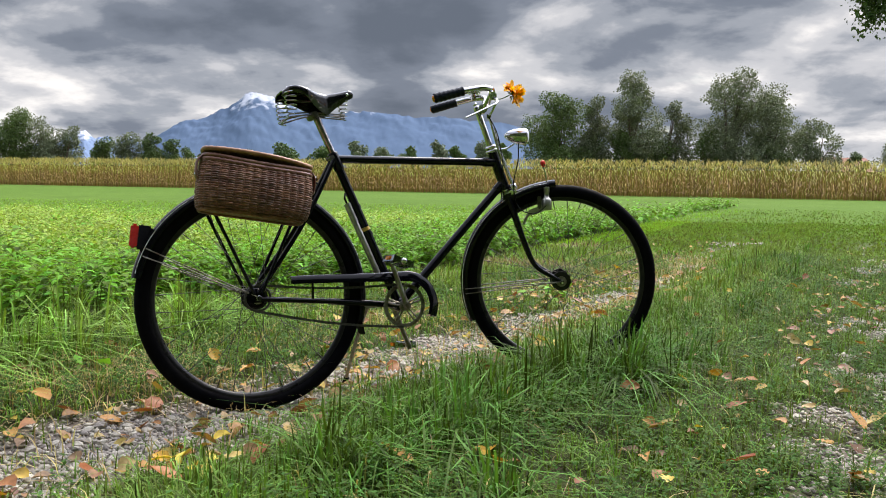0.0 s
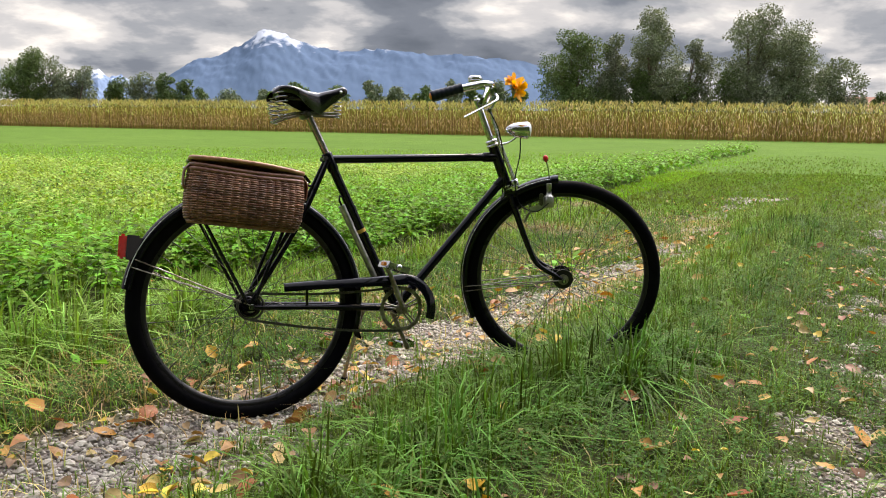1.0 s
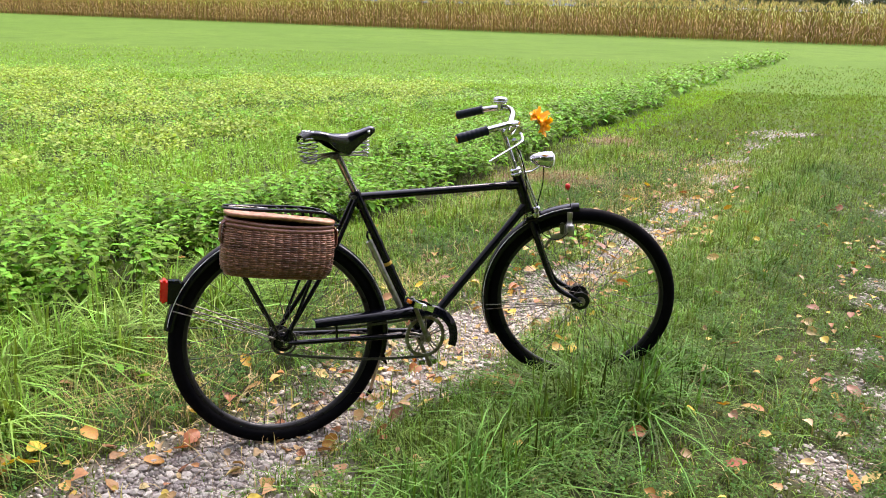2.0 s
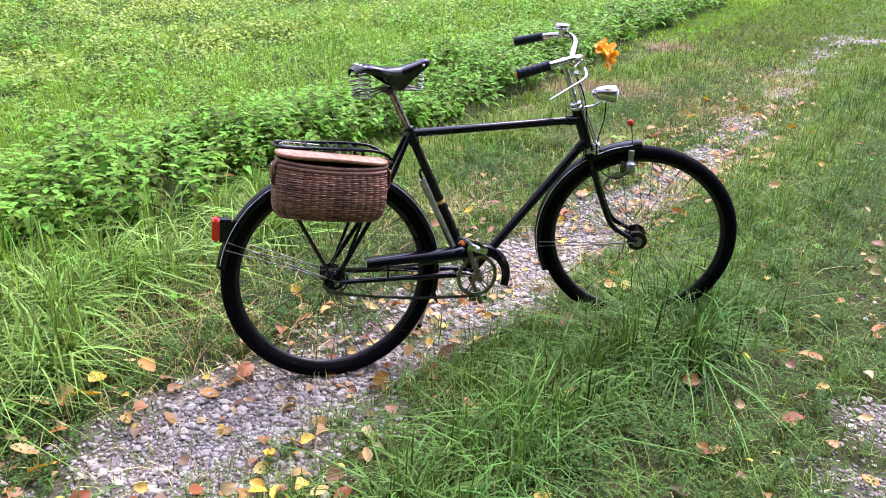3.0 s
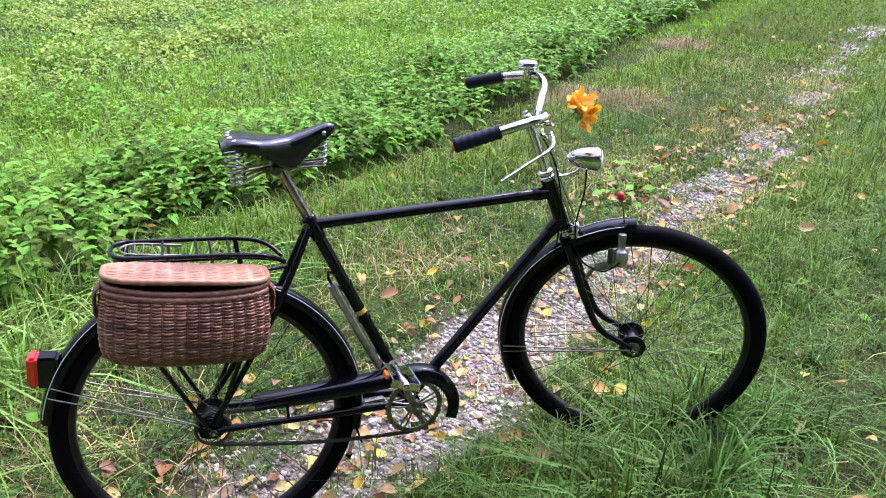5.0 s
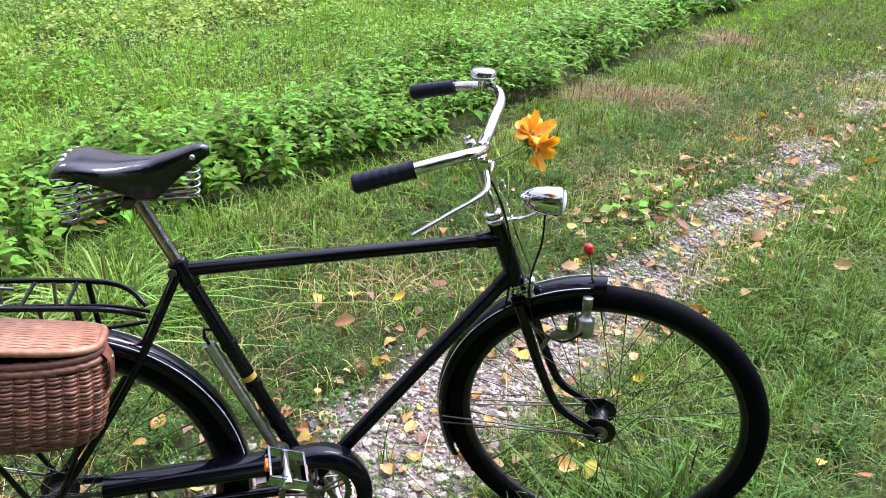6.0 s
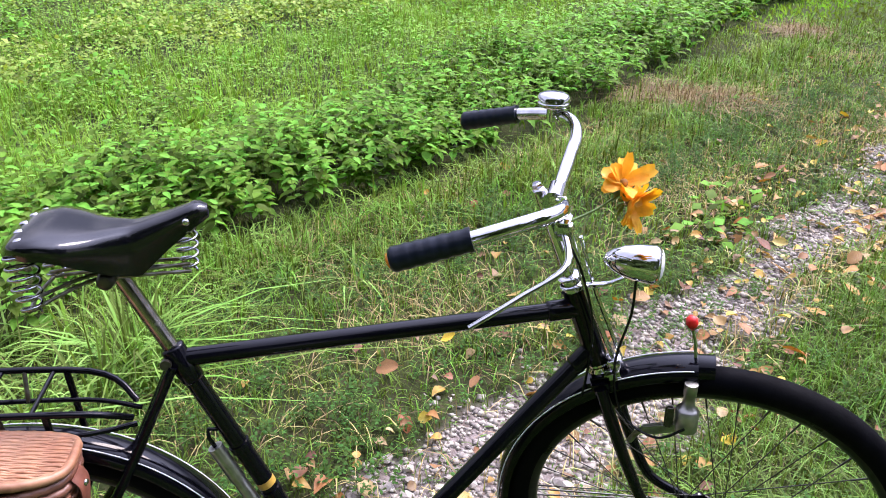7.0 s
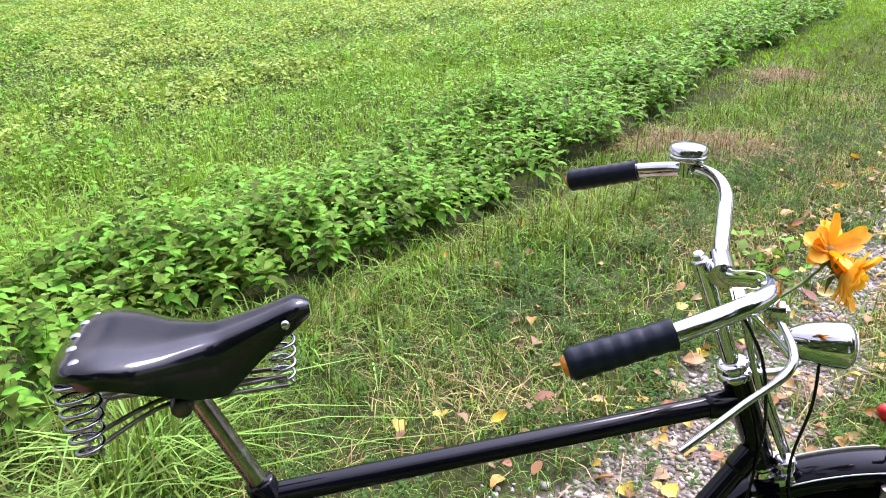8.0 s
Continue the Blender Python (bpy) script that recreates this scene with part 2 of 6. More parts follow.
def ground_material():
    """Earth and short turf, gravel in the wheel ruts (mask carried by the mesh), and the far meadow."""
    m = bpy.data.materials.new("ground")
    m.use_nodes = True
    nt = m.node_tree
    b = nt.nodes["Principled BSDF"]
    N, L = nt.nodes.new, nt.links.new
    co = N("ShaderNodeTexCoord")

    def noise_tex(s, detail=5.0):
        n = N("ShaderNodeTexNoise")
        n.inputs["Scale"].default_value, n.inputs["Detail"].default_value = s, detail
        L(co.outputs["Object"], n.inputs["Vector"])
        return n.outputs["Fac"]

    def two(fac, a, c, lo=0.35, hi=0.65):
        r, x = N("ShaderNodeMapRange"), N("ShaderNodeMixRGB")
        r.inputs["From Min"].default_value, r.inputs["From Max"].default_value = lo, hi
        L(fac, r.inputs["Value"])
        L(r.outputs[0], x.inputs[0])
        for i, v in ((1, a), (2, c)):
            if isinstance(v, tuple):
                x.inputs[i].default_value = (*v, 1)
            else:
                L(v, x.inputs[i])
        return x.outputs[0]

    soil = two(noise_tex(9), (0.026, 0.034, 0.013), (0.045, 0.056, 0.019))
    soil = two(noise_tex(60), soil, (0.055, 0.043, 0.027), 0.5, 0.72)
    vor = N("ShaderNodeTexVoronoi")
    vor.inputs["Scale"].default_value = 75
    L(co.outputs["Object"], vor.inputs["Vector"])
    grit = two(vor.outputs["Distance"], (0.27, 0.23, 0.21), (0.13, 0.11, 0.095), 0.25, 0.75)
    grit = two(noise_tex(30), grit, (0.16, 0.12, 0.10), 0.5, 0.75)
    field = two(noise_tex(0.10), (0.072, 0.142, 0.022), (0.105, 0.182, 0.032))
    field = two(noise_tex(2.5), field, (0.070, 0.135, 0.022), 0.3, 0.7)
    field = two(noise_tex(0.7), field, (0.058, 0.112, 0.018), 0.48, 0.8)
    at = N("ShaderNodeAttribute")
    at.attribute_name = "zone"
    sep = N("ShaderNodeSeparateColor")
    L(at.outputs["Color"], sep.inputs[0])
    field = two(sep.outputs[2], field, two(noise_tex(1.2), (0.062, 0.125, 0.022), (0.085, 0.15, 0.028)), 0.0, 1.0)
    near = two(sep.outputs[0], soil, grit, 0.25, 0.75)
    full = two(sep.outputs[1], near, field, 0.0, 1.0)
    L(full, b.inputs["Base Color"])
    b.inputs["Roughness"].default_value = 0.95
    b.inputs["Specular IOR Level"].default_value = 0.05
    bump = N("ShaderNodeBump")
    bump.inputs["Strength"].default_value, bump.inputs["Distance"].default_value = 0.6, 0.02
    L(noise_tex(45), bump.inputs["Height"])
    L(bump.outputs[0], b.inputs["Normal"])
    return m


# low: rock colour with the blue of distance haze mixed in
def hazed_mountain_material(name, low, snow_line):
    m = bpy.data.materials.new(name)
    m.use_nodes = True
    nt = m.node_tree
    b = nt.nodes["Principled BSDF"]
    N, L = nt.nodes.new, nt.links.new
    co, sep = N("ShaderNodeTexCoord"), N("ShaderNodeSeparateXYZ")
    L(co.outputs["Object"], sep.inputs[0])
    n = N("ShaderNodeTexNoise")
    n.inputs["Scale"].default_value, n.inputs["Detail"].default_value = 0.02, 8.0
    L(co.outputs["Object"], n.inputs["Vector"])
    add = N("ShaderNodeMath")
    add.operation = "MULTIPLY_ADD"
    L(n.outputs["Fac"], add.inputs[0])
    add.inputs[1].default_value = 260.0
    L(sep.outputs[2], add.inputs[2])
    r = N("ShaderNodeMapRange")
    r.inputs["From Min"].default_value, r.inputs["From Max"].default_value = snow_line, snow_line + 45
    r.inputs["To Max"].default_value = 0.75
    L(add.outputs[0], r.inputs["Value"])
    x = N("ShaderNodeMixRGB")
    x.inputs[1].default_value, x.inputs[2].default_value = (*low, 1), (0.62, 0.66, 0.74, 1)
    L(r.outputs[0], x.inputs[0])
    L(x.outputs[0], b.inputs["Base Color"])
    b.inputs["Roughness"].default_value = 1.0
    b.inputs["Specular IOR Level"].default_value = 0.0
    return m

# ---- helpers for building ----
def grown(name, verts, tris, mat, parent=None):
    """One mesh object from arrays of points and triangles."""
    me = bpy.data.meshes.new(name)
    verts, tris = np.asarray(verts, np.float32), np.asarray(tris, np.int32)
    me.vertices.add(len(verts))
    me.vertices.foreach_set("co", verts.ravel())
    me.loops.add(tris.size)
    me.loops.foreach_set("vertex_index", tris.ravel())
    me.polygons.add(len(tris))
    me.polygons.foreach_set("loop_start", np.arange(0, tris.size, 3, dtype=np.int32))
    me.update(calc_edges=True)
    me.materials.append(mat)
    ob = new(name, me)
    ob.parent = parent
    return ob


def part_mesh(name, bm, mat, parent, label="", smooth=False):
    """Link a bmesh as one mesh object under its thing."""
    me = bpy.data.meshes.new(name)
    bm.to_mesh(me)
    bm.free()
    me.materials.append(mat)
    if smooth:
        me.polygons.foreach_set("use_smooth", np.ones(len(me.polygons), bool))
        me.set_sharp_from_angle(angle=radians(77))
    ob = new(name, me)
    ob.parent = parent
    if label:
        tagged(ob, label)
    return ob


rng = np.random.default_rng(7)

# wheel rut beside the bicycle: its middle line, x for each y
RUT_Y = np.array([-8.0, 0.0, 1.8, 2.3, 3.0, 3.5, 4.2, 5.5, 6.6, 8.8, 10.3, 20.0, 40.0, 60.0])
RUT_X = np.array([-6.5, -1.95, -1.00, -0.70, -0.22, 0.05, 0.45, 1.25, 1.78, 2.85, 3.55, 8.3, 19.0, 30.0])


def offset(x, y):
    """Distance to the right of the first rut's middle, along x."""
    return x - np.interp(y, RUT_Y, RUT_X)


def waves(x, y, s, seed):
    """Cheap smooth noise from -1 to 1."""
    a = seed * 1.7
    return (np.sin(x * s + a) * np.cos(y * s * 1.13 + a * 2) + np.sin(x * s * 2.3 - y * s * 1.7 + a * 3) * 0.5
            + np.sin(y * s * 3.1 + x * s * 0.9 + a) * 0.3) / 1.5


def second_rut(y):
    """Where the second rut runs, to the right of the first."""
    return np.interp(y, [1.2, 2.0, 2.6, 3.0, 4.6], [2.04, 2.02, 1.97, 1.80, 1.76])


def land(x, y):
    """Height of the ground."""
    z = np.clip(0.012 - 0.02 * (y - 2.4), -0.06, 0.03)
    s = offset(x, y)
    near = np.clip((40 - np.hypot(x, y)) / 30, 0, 1)
    z = z - 0.022 * np.exp(-((s / 0.36) ** 2)) * near - 0.022 * np.exp(-(((s - second_rut(y)) / 0.33) ** 2)) * near + 0.012
    z = z + near * (0.035 * np.exp(-(((s - 0.86) / 0.38) ** 2)) + 0.05 * np.clip((-s - 0.5) / 1.2, 0, 1) * np.clip((6 - y) / 4, 0, 1))
    return z + near * (0.008 * waves(x, y, 2.2, 1) + 0.003 * waves(x, y, 9.0, 2))


def rut_mask(x, y):
    """How bare the ground is: 1 in the wheel ruts, 0 in the turf."""
    s = offset(x, y) + 0.10 * waves(x, y, 5.0, 5) + 0.08 * waves(x, y, 13.0, 9)
    patch = np.clip(0.62 + 0.55 * waves(x, y, 3.6, 4) + 0.35 * waves(x, y, 11.0, 14), 0, 1)
    a = np.clip(1.35 - np.abs(s) / np.interp(y, [1.5, 2.4, 3.6, 4.6, 9], [0.46, 0.37, 0.27, 0.25, 0.22]), 0, 1)
    a = a * np.where(y < 4.0, 0.75 + 0.25 * patch, np.clip(0.75 + 0.25 * patch - (y - 4.0) * 0.35, 0.0, 1) + 0.78 * patch ** 1.5 * np.clip((y - 4.0) / 1.5, 0, 1))
    b = np.clip(1.3 - np.abs(s - second_rut(y)) / 0.34, 0, 1) * np.clip(1.25 * patch - np.interp(y, [2.6, 3.2], [0.36, 0.62]), 0, 1)
    a = a * np.clip(0.55 + 0.45 * patch + (y - 1.9) * 1.2, 0.3, 1)
    c = np.exp(-(((x - 3.95) / 0.28) ** 2 + ((y - 10.37) / 0.18) ** 2)) * 0.8
    return np.clip(np.maximum(np.maximum(a, b), c), 0, 1) * np.clip((16 - y) / 5, 0, 1)


def spaced(lo, hi, fine_lo, fine_hi, step):
    mid = list(np.arange(fine_lo, fine_hi + step / 2, step))
    right, d = [], step
    while (right[-1] if right else fine_hi) < hi:
        d *= 1.18
        right.append((right[-1] if right else fine_hi) + d)
    left, d = [], step
    while (left[-1] if left else fine_lo) > lo:
        d *= 1.18
        left.append((left[-1] if left else fine_lo) - d)
    return np.array(left[::-1] + mid + right)


def make_ground():
    gx, gy = spaced(-4800, 4800, -3.5, 4.5, 0.045), spaced(-4800, 4900, 0.6, 7.5, 0.045)
    X, Y = np.meshgrid(gx, gy)
    x, y = X.ravel(), Y.ravel()
    w = len(gx)
    i = (np.arange(len(gy) - 1)[:, None] * w + np.arange(w - 1)[None]).ravel()
    tris = np.concatenate([np.stack([i, i + 1, i + w + 1], 1), np.stack([i, i + w + 1, i + w], 1)])
    ob = grown("ground", np.stack([x, y, land(x, y)], 1), tris, ground_material())
    far = np.clip((np.hypot(x, y) - 9) / 8, 0, 1)
    # away from the track the ground is closed short turf
    round_about = np.clip(np.maximum.reduce([(x - 2.45) / 0.3, (-x - 2.6) / 0.3, (1.35 - y) / 0.25]), 0, 1) * (y < 4.6) * (1 - rut_mask(x, y))
    far = np.maximum(far, 0.8 * round_about)
    col = np.stack([rut_mask(x, y), far, np.clip((offset(x, y) + 2.4) / 1.6, 0, 1) * np.clip((34 - y) / 18, 0, 1), 0 * x + 1], 1).astype(np.float32)
    at = ob.data.attributes.new("zone", "FLOAT_COLOR", "POINT")
    at.data.foreach_set("color", col.ravel())
    ob.data.polygons.foreach_set("use_smooth", np.ones(len(tris), bool))
    return tagged(ob, "flat farm track and meadow ground, gravel in the ruts", "ground", kind="structure")


ground = make_ground()


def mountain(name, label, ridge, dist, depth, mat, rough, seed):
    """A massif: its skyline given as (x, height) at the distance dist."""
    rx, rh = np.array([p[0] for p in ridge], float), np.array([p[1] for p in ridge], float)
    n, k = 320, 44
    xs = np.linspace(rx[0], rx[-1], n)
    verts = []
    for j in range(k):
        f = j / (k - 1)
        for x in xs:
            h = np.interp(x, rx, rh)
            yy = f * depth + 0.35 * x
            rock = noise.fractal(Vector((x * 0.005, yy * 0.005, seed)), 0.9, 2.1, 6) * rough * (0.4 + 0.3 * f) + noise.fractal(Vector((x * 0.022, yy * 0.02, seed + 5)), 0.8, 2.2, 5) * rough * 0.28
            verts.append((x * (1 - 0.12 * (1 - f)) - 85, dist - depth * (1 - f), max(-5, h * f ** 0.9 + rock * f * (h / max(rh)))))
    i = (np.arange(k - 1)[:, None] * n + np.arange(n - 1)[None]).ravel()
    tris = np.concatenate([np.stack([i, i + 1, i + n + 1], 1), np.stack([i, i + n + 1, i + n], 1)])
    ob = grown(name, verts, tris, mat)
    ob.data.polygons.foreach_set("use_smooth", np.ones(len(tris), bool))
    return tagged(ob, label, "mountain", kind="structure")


# distance haze is painted into both base colours, paler for the farther range
mountain("backdrop", "mountain massif coloured blue with painted haze, snow on its top", [(-1480, 0), (-1395, 120), (-1330, 175), (-1240, 235), (-1170, 262), (-1120, 275), (-1050, 300),
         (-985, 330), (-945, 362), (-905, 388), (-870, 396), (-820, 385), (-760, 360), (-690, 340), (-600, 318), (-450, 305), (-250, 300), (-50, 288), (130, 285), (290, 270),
         (420, 225), (520, 150), (640, 60), (700, 0)], 3500, 500, hazed_mountain_material("haze_blue_mountain", (0.10, 0.15, 0.232), 452), 34, 1.3)
mountain("backdrop", "far mountain range, paled with painted haze", [(-2500, 60), (-2300, 160), (-2150, 190), (-2040, 235), (-1990, 260), (-1930, 225), (-1860, 240), (-1800, 210), (-1740, 235),
         (-1690, 205), (-1600, 190), (-1450, 170), (-1300, 120), (-1200, 0)], 4200, 500, hazed_mountain_material("haze_pale_mountain", (0.17, 0.24, 0.36), 330), 40, 4.1)


# ---- turf ----
def blades(name, label, x, y, height, width, mat, bend=0.5, kind_name="grass", ways=None, coarse=False):
    """Grass: each blade a bent, tapering strip of three triangles."""
    n = len(x)
    z = land(x, y)
    ang, h = rng.uniform(0, 2 * np.pi, n) if ways is None else ways, height
    lean = np.abs(rng.normal(0, 1, n)) * bend * h
    dx, dy = np.cos(ang), np.sin(ang)
    sx, sy = -dy * width, dx * width
    base = np.stack([x, y, z - 0.005], 1)
    side = np.stack([sx, sy, 0 * x], 1)
    drop = np.clip(lean / h, 0, 1.6)
    up1, up2, up3 = h * 0.45 * (1 - 0.12 * drop), h * 0.80 * (1 - 0.30 * drop), h * np.maximum(0.2, 1.0 - 0.55 * drop)
    m1 = base + np.stack([dx * lean * 0.18, dy * lean * 0.18, up1], 1)
    m2 = base + np.stack([dx * lean * 0.55, dy * lean * 0.55, up2], 1)
    tip = base + np.stack([dx * lean * 1.1, dy * lean * 1.1, up3], 1)
    if coarse:
        v = np.stack([base - side, base + side, m2 + side * 0.5, tip], 1).reshape(-1, 3)
        o = (np.arange(n) * 4)[:, None]
        return tagged(grown(name, v, np.concatenate([o + [0, 1, 2], o + [0, 2, 3]]), mat), label, kind_name, kind="stuff")
    v = np.stack([base - side, base + side, m1 - side * 0.9, m1 + side * 0.9, m2 - side * 0.6, m2 + side * 0.6, tip], 1).reshape(-1, 3)
    o = (np.arange(n) * 7)[:, None]
    t = np.concatenate([o + [0, 1, 3], o + [0, 3, 2], o + [2, 3, 5], o + [2, 5, 4], o + [4, 5, 6]])
    return tagged(grown(name, v, t, mat), label, kind_name, kind="stuff")


def leaves_at(p, d, up, length, width, cup=0.15):
    """Small pointed leaves, folded along the middle: four triangles each. p: base, d: way, up: normal."""
    s = np.cross(d, up)
    s /= np.linalg.norm(s, axis=1)[:, None] + 1e-9
    L_, W = length[:, None], width[:, None]
    v = np.stack([p, p + d * L_ * 0.42 + s * W + up * W * cup, p + d * L_ * 0.42 - s * W + up * W * cup, p + d * L_ * 0.5, p + d * L_ - up * L_ * 0.12], 1).reshape(-1, 3)
    o = (np.arange(len(p)) * 5)[:, None]
    return v, np.concatenate([o + [0, 1, 3], o + [0, 3, 2], o + [3, 1, 4], o + [3, 4, 2]])


def broad_leaves(p, d, up, length, width, cup=0.2):
    """Rounder pointed leaves with a midrib, eight triangles each."""
    s = np.cross(d, up)
    s /= np.linalg.norm(s, axis=1)[:, None] + 1e-9
    L_, W = length[:, None], width[:, None]
    rim = [p + d * L_ * f + s * W * w * q + up * W * cup * w for q in (1, -1) for f, w in ((0.13, 0.72), (0.40, 1.0), (0.72, 0.58))]
    v = np.stack([p] + rim + [p + d * L_ * 0.5, p + d * L_ - up * L_ * 0.16], 1).reshape(-1, 3)
    o = (np.arange(len(p)) * 9)[:, None]
    t = [(0, 1, 7), (1, 2, 7), (2, 3, 7), (3, 8, 7), (0, 7, 4), (4, 7, 5), (5, 7, 6), (6, 7, 8)]
    return v, np.concatenate([o + list(q) for q in t])


def plain_leaves(p, d, up, length, width):
    """Far leaves: a creased diamond of two triangles."""
    s = np.cross(d, up)
    s /= np.linalg.norm(s, axis=1)[:, None] + 1e-9
    L_, W = length[:, None], width[:, None]
    v = np.stack([p, p + d * L_ * 0.45 + s * W, p + d * L_ * 0.45 - s * W, p + d * L_ - up * L_ * 0.1], 1).reshape(-1, 3)
    o = (np.arange(len(p)) * 4)[:, None]
    return v, np.concatenate([o + [0, 1, 2], o + [1, 3, 2]])


def scatter(n, x0, x1, y0, y1, keep):
    x, y = rng.uniform(x0, x1, n), rng.uniform(y0, y1, n)
    k = rng.uniform(0, 1, n) < keep(x, y)
    return x[k], y[k]


HEAPS = ((0.52, 6.93, 0.40, 0.22), (1.5, 9.15, 0.22, 0.18))  # withered stalks: x, y and radii


def heap_mask(x, y):
    return np.maximum.reduce([np.exp(-(((x - a) / c) ** 2 + ((y - b) / d) ** 2)) for a, b, c, d in HEAPS])


def nettle_band(x, y):
    """1 inside the nettle band, falling to 0 over its ragged edges."""
    return np.clip(5.6 - np.abs(offset(x, y) + 2.20 + 0.04 * y - 0.28 * np.exp(-(((y - 3.3) / 0.6) ** 2)) + 0.12 * waves(x, y, 1.5, 2) + 0.11 * waves(x, y, 5.0, 7)) * 10.0, 0, 1) * (y < 30)


def turf(x, y):
    return (1 - 0.9 * heap_mask(x, y)) * (1 - 0.93 * nettle_band(x, y)) * (1 - 0.97 * rut_mask(x, y) ** 0.7) * np.where(offset(x, y) > 1.1, 0.75, 1) * np.where((offset(x, y) < -0.25) & (y < 9), 0.6, 1) * np.where((offset(x, y) < -5.2) & (y > 5) & (y < 15), 0.3, 1)


def grass_height(x, y):
    s = offset(x, y)
    clump = np.clip(0.5 + 0.5 * waves(x, y, 4.0, 3) + 0.3 * waves(x, y, 11.0, 6), 0, 1.4)
    h = 0.045 + 0.05 * clump
    h = h + np.where((s > 0.4) & (s < 0.95), 0.05 * clump, 0) - np.where(s > 1.05, 0.02, 0)
    h = h + np.where((s < -1.0) & (s > -1.75), 0.08 * clump, 0)
    h = h + np.where(s < -2.3, 0.05, 0) + np.where(s > 2.2, 0.04, 0)
    h = h * np.where((s > -1.15) & (s < -0.2), 0.72, 1.0)
    return h * (1 - 0.6 * rut_mask(x, y))


def tufts(count, x0, x1, y0, y1, keep, tall, per=26, fade=1.0):
    """Clumps of long arching blades."""
    x, y = scatter(count, x0, x1, y0, y1, keep)
    n = len(x) * per
    cx, cy = np.repeat(x, per), np.repeat(y, per)
    size = np.repeat(rng.uniform(0.55, 1.25, len(x)), per)
    ways, out = rng.uniform(0, 2 * np.pi, n), np.sqrt(rng.uniform(0, 1, n)) * 0.045 * size
    x, y = cx + np.cos(ways) * out, cy + np.sin(ways) * out
    # the blades of a tuft spread outwards, with a lean of their own from tuft to tuft
    ways = ways + rng.normal(0, 0.5, n)
    return x, y, tall * size * np.interp(cy, [1.3, 2.1, 2.9, 3.9], [0.6, 1, 1, fade]) * rng.uniform(0.40, 1.15, n), rng.uniform(0.0011, 0.0028, n), ways


def tussocks(label, t, mat, bend, wide=1.0):
    x, y, h, w, ways = t
    return blades("tall_grass", label, x, y, h, w * wide, mat, bend, "grass", ways)


def make_grass():
    x, y = scatter(95000, -2.6, 2.6, 1.2, 4.6, turf)
    lush = (offset(x, y) < -0.95) & (y < 3.1 + 0.5 * waves(x, y, 3.0, 71))
    olive = (offset(x, y) < -0.25) & ~lush
    for q, mat, label in ((lush, verge_grass, "bright grass at the corner of the nettles"), (olive, olive_grass, "short olive grass between gravel and nettles"),
                          (~lush & ~olive, grass_mat, "green meadow grass along the track verge")):
        n = int(q.sum())
        blades("grass", label, x[q], y[q], grass_height(x[q], y[q]) * rng.uniform(0.6, 1.35, n), rng.uniform(0.0011, 0.0024, n), mat, 1.05)
    x, y = scatter(62000, -5.5, 5.0, 4.6, 9.0, turf)
    xa, ya = scatter(75000, -1.5, 6.0, 4.6, 9.5, lambda x, y: turf(x, y) * (np.abs(offset(x, y) - 0.6) < 2.2))
    x, y = np.concatenate([xa, x]), np.concatenate([ya, y])
    s_ = offset(x, y)
    for q, mat, label in ((s_ < -2.3, meadow_grass, "bright green meadow grass beyond the verge"), ((s_ >= -2.3) & (s_ < -0.3), olive_grass, "olive grass along the far nettles"),
                          (s_ >= -0.3, far_grass, "green meadow grass further along the track")):
        n = int(q.sum())
        blades("grass", label, x[q], y[q], grass_height(x[q], y[q]) * rng.uniform(0.7, 1.4, n), rng.uniform(0.002, 0.0042, n), mat, 1.0)
    x, y = scatter(40000, -16, 16.0, 16.0, 26.0, lambda x, y: turf(x, y) * np.clip((27 - y) / 12, 0, 1))
    xa, ya = scatter(75000, -10, 9.0, 9.0, 16.0, turf)
    x, y = np.concatenate([xa, x]), np.concatenate([ya, y])
    for q, mat, label in ((offset(x, y) < -1.5, meadow_grass, "bright green mown meadow"), (offset(x, y) >= -1.5, far_grass, "rough grass along the far track")):
        n = int(q.sum())
        blades("grass", label, x[q], y[q], rng.uniform(0.03, 0.075, n), rng.uniform(0.004, 0.008, n) * (0.7 + 0.03 * y[q]), mat, 0.6, coarse=True)
    ring = lambda x, y: turf(x, y) * (1 - ((x > -2.6) & (x < 2.6) & (y > 1.2)) * 1.0) * (1 - ((y > 4.6) * 1.0)) * (offset(x, y) > -12)
    x, y = scatter(56000, -5.0, 6.5, -2.5, 4.6, ring)
    n = len(x)
    blades("grass", "rough grass round the near end of the track", x, y, rng.uniform(0.05, 0.12, n), rng.uniform(0.003, 0.006, n), far_grass, 1.1, coarse=True)
    inside = lambda lo, hi: (lambda x, y: ((offset(x, y) > lo) & (offset(x, y) < hi)) * (1 - nettle_band(x, y)) * np.clip(0.45 + 0.8 * waves(x, y, 2.9, 17), 0.04, 1))
    corner = lambda x, y: (y < 2.4 + 0.3 * waves(x, y, 4.0, 81)) | (offset(x, y) < -1.05)
    tussocks("arching long grass between the wheel ruts", tufts(3400, -0.9, 4.4, 1.3, 9.0, inside(0.52, 1.12), 0.165, 26), long_grass, 1.15, 1.45)
    tussocks("long pale grass at the foot of the nettles", tufts(2300, -2.8, 1.5, 1.6, 7.5, lambda x, y: inside(-2.10, -0.72)(x, y) * corner(x, y), 0.19, 26, 0.55), olive_grass, 1.05, 1.4)
    tussocks("tall bright grass at the corner of the track", tufts(900, -2.8, -0.9, 1.6, 3.6, lambda x, y: inside(-1.75, -0.66)(x, y) * corner(x, y), 0.28, 28), verge_grass, 1.15, 1.9)
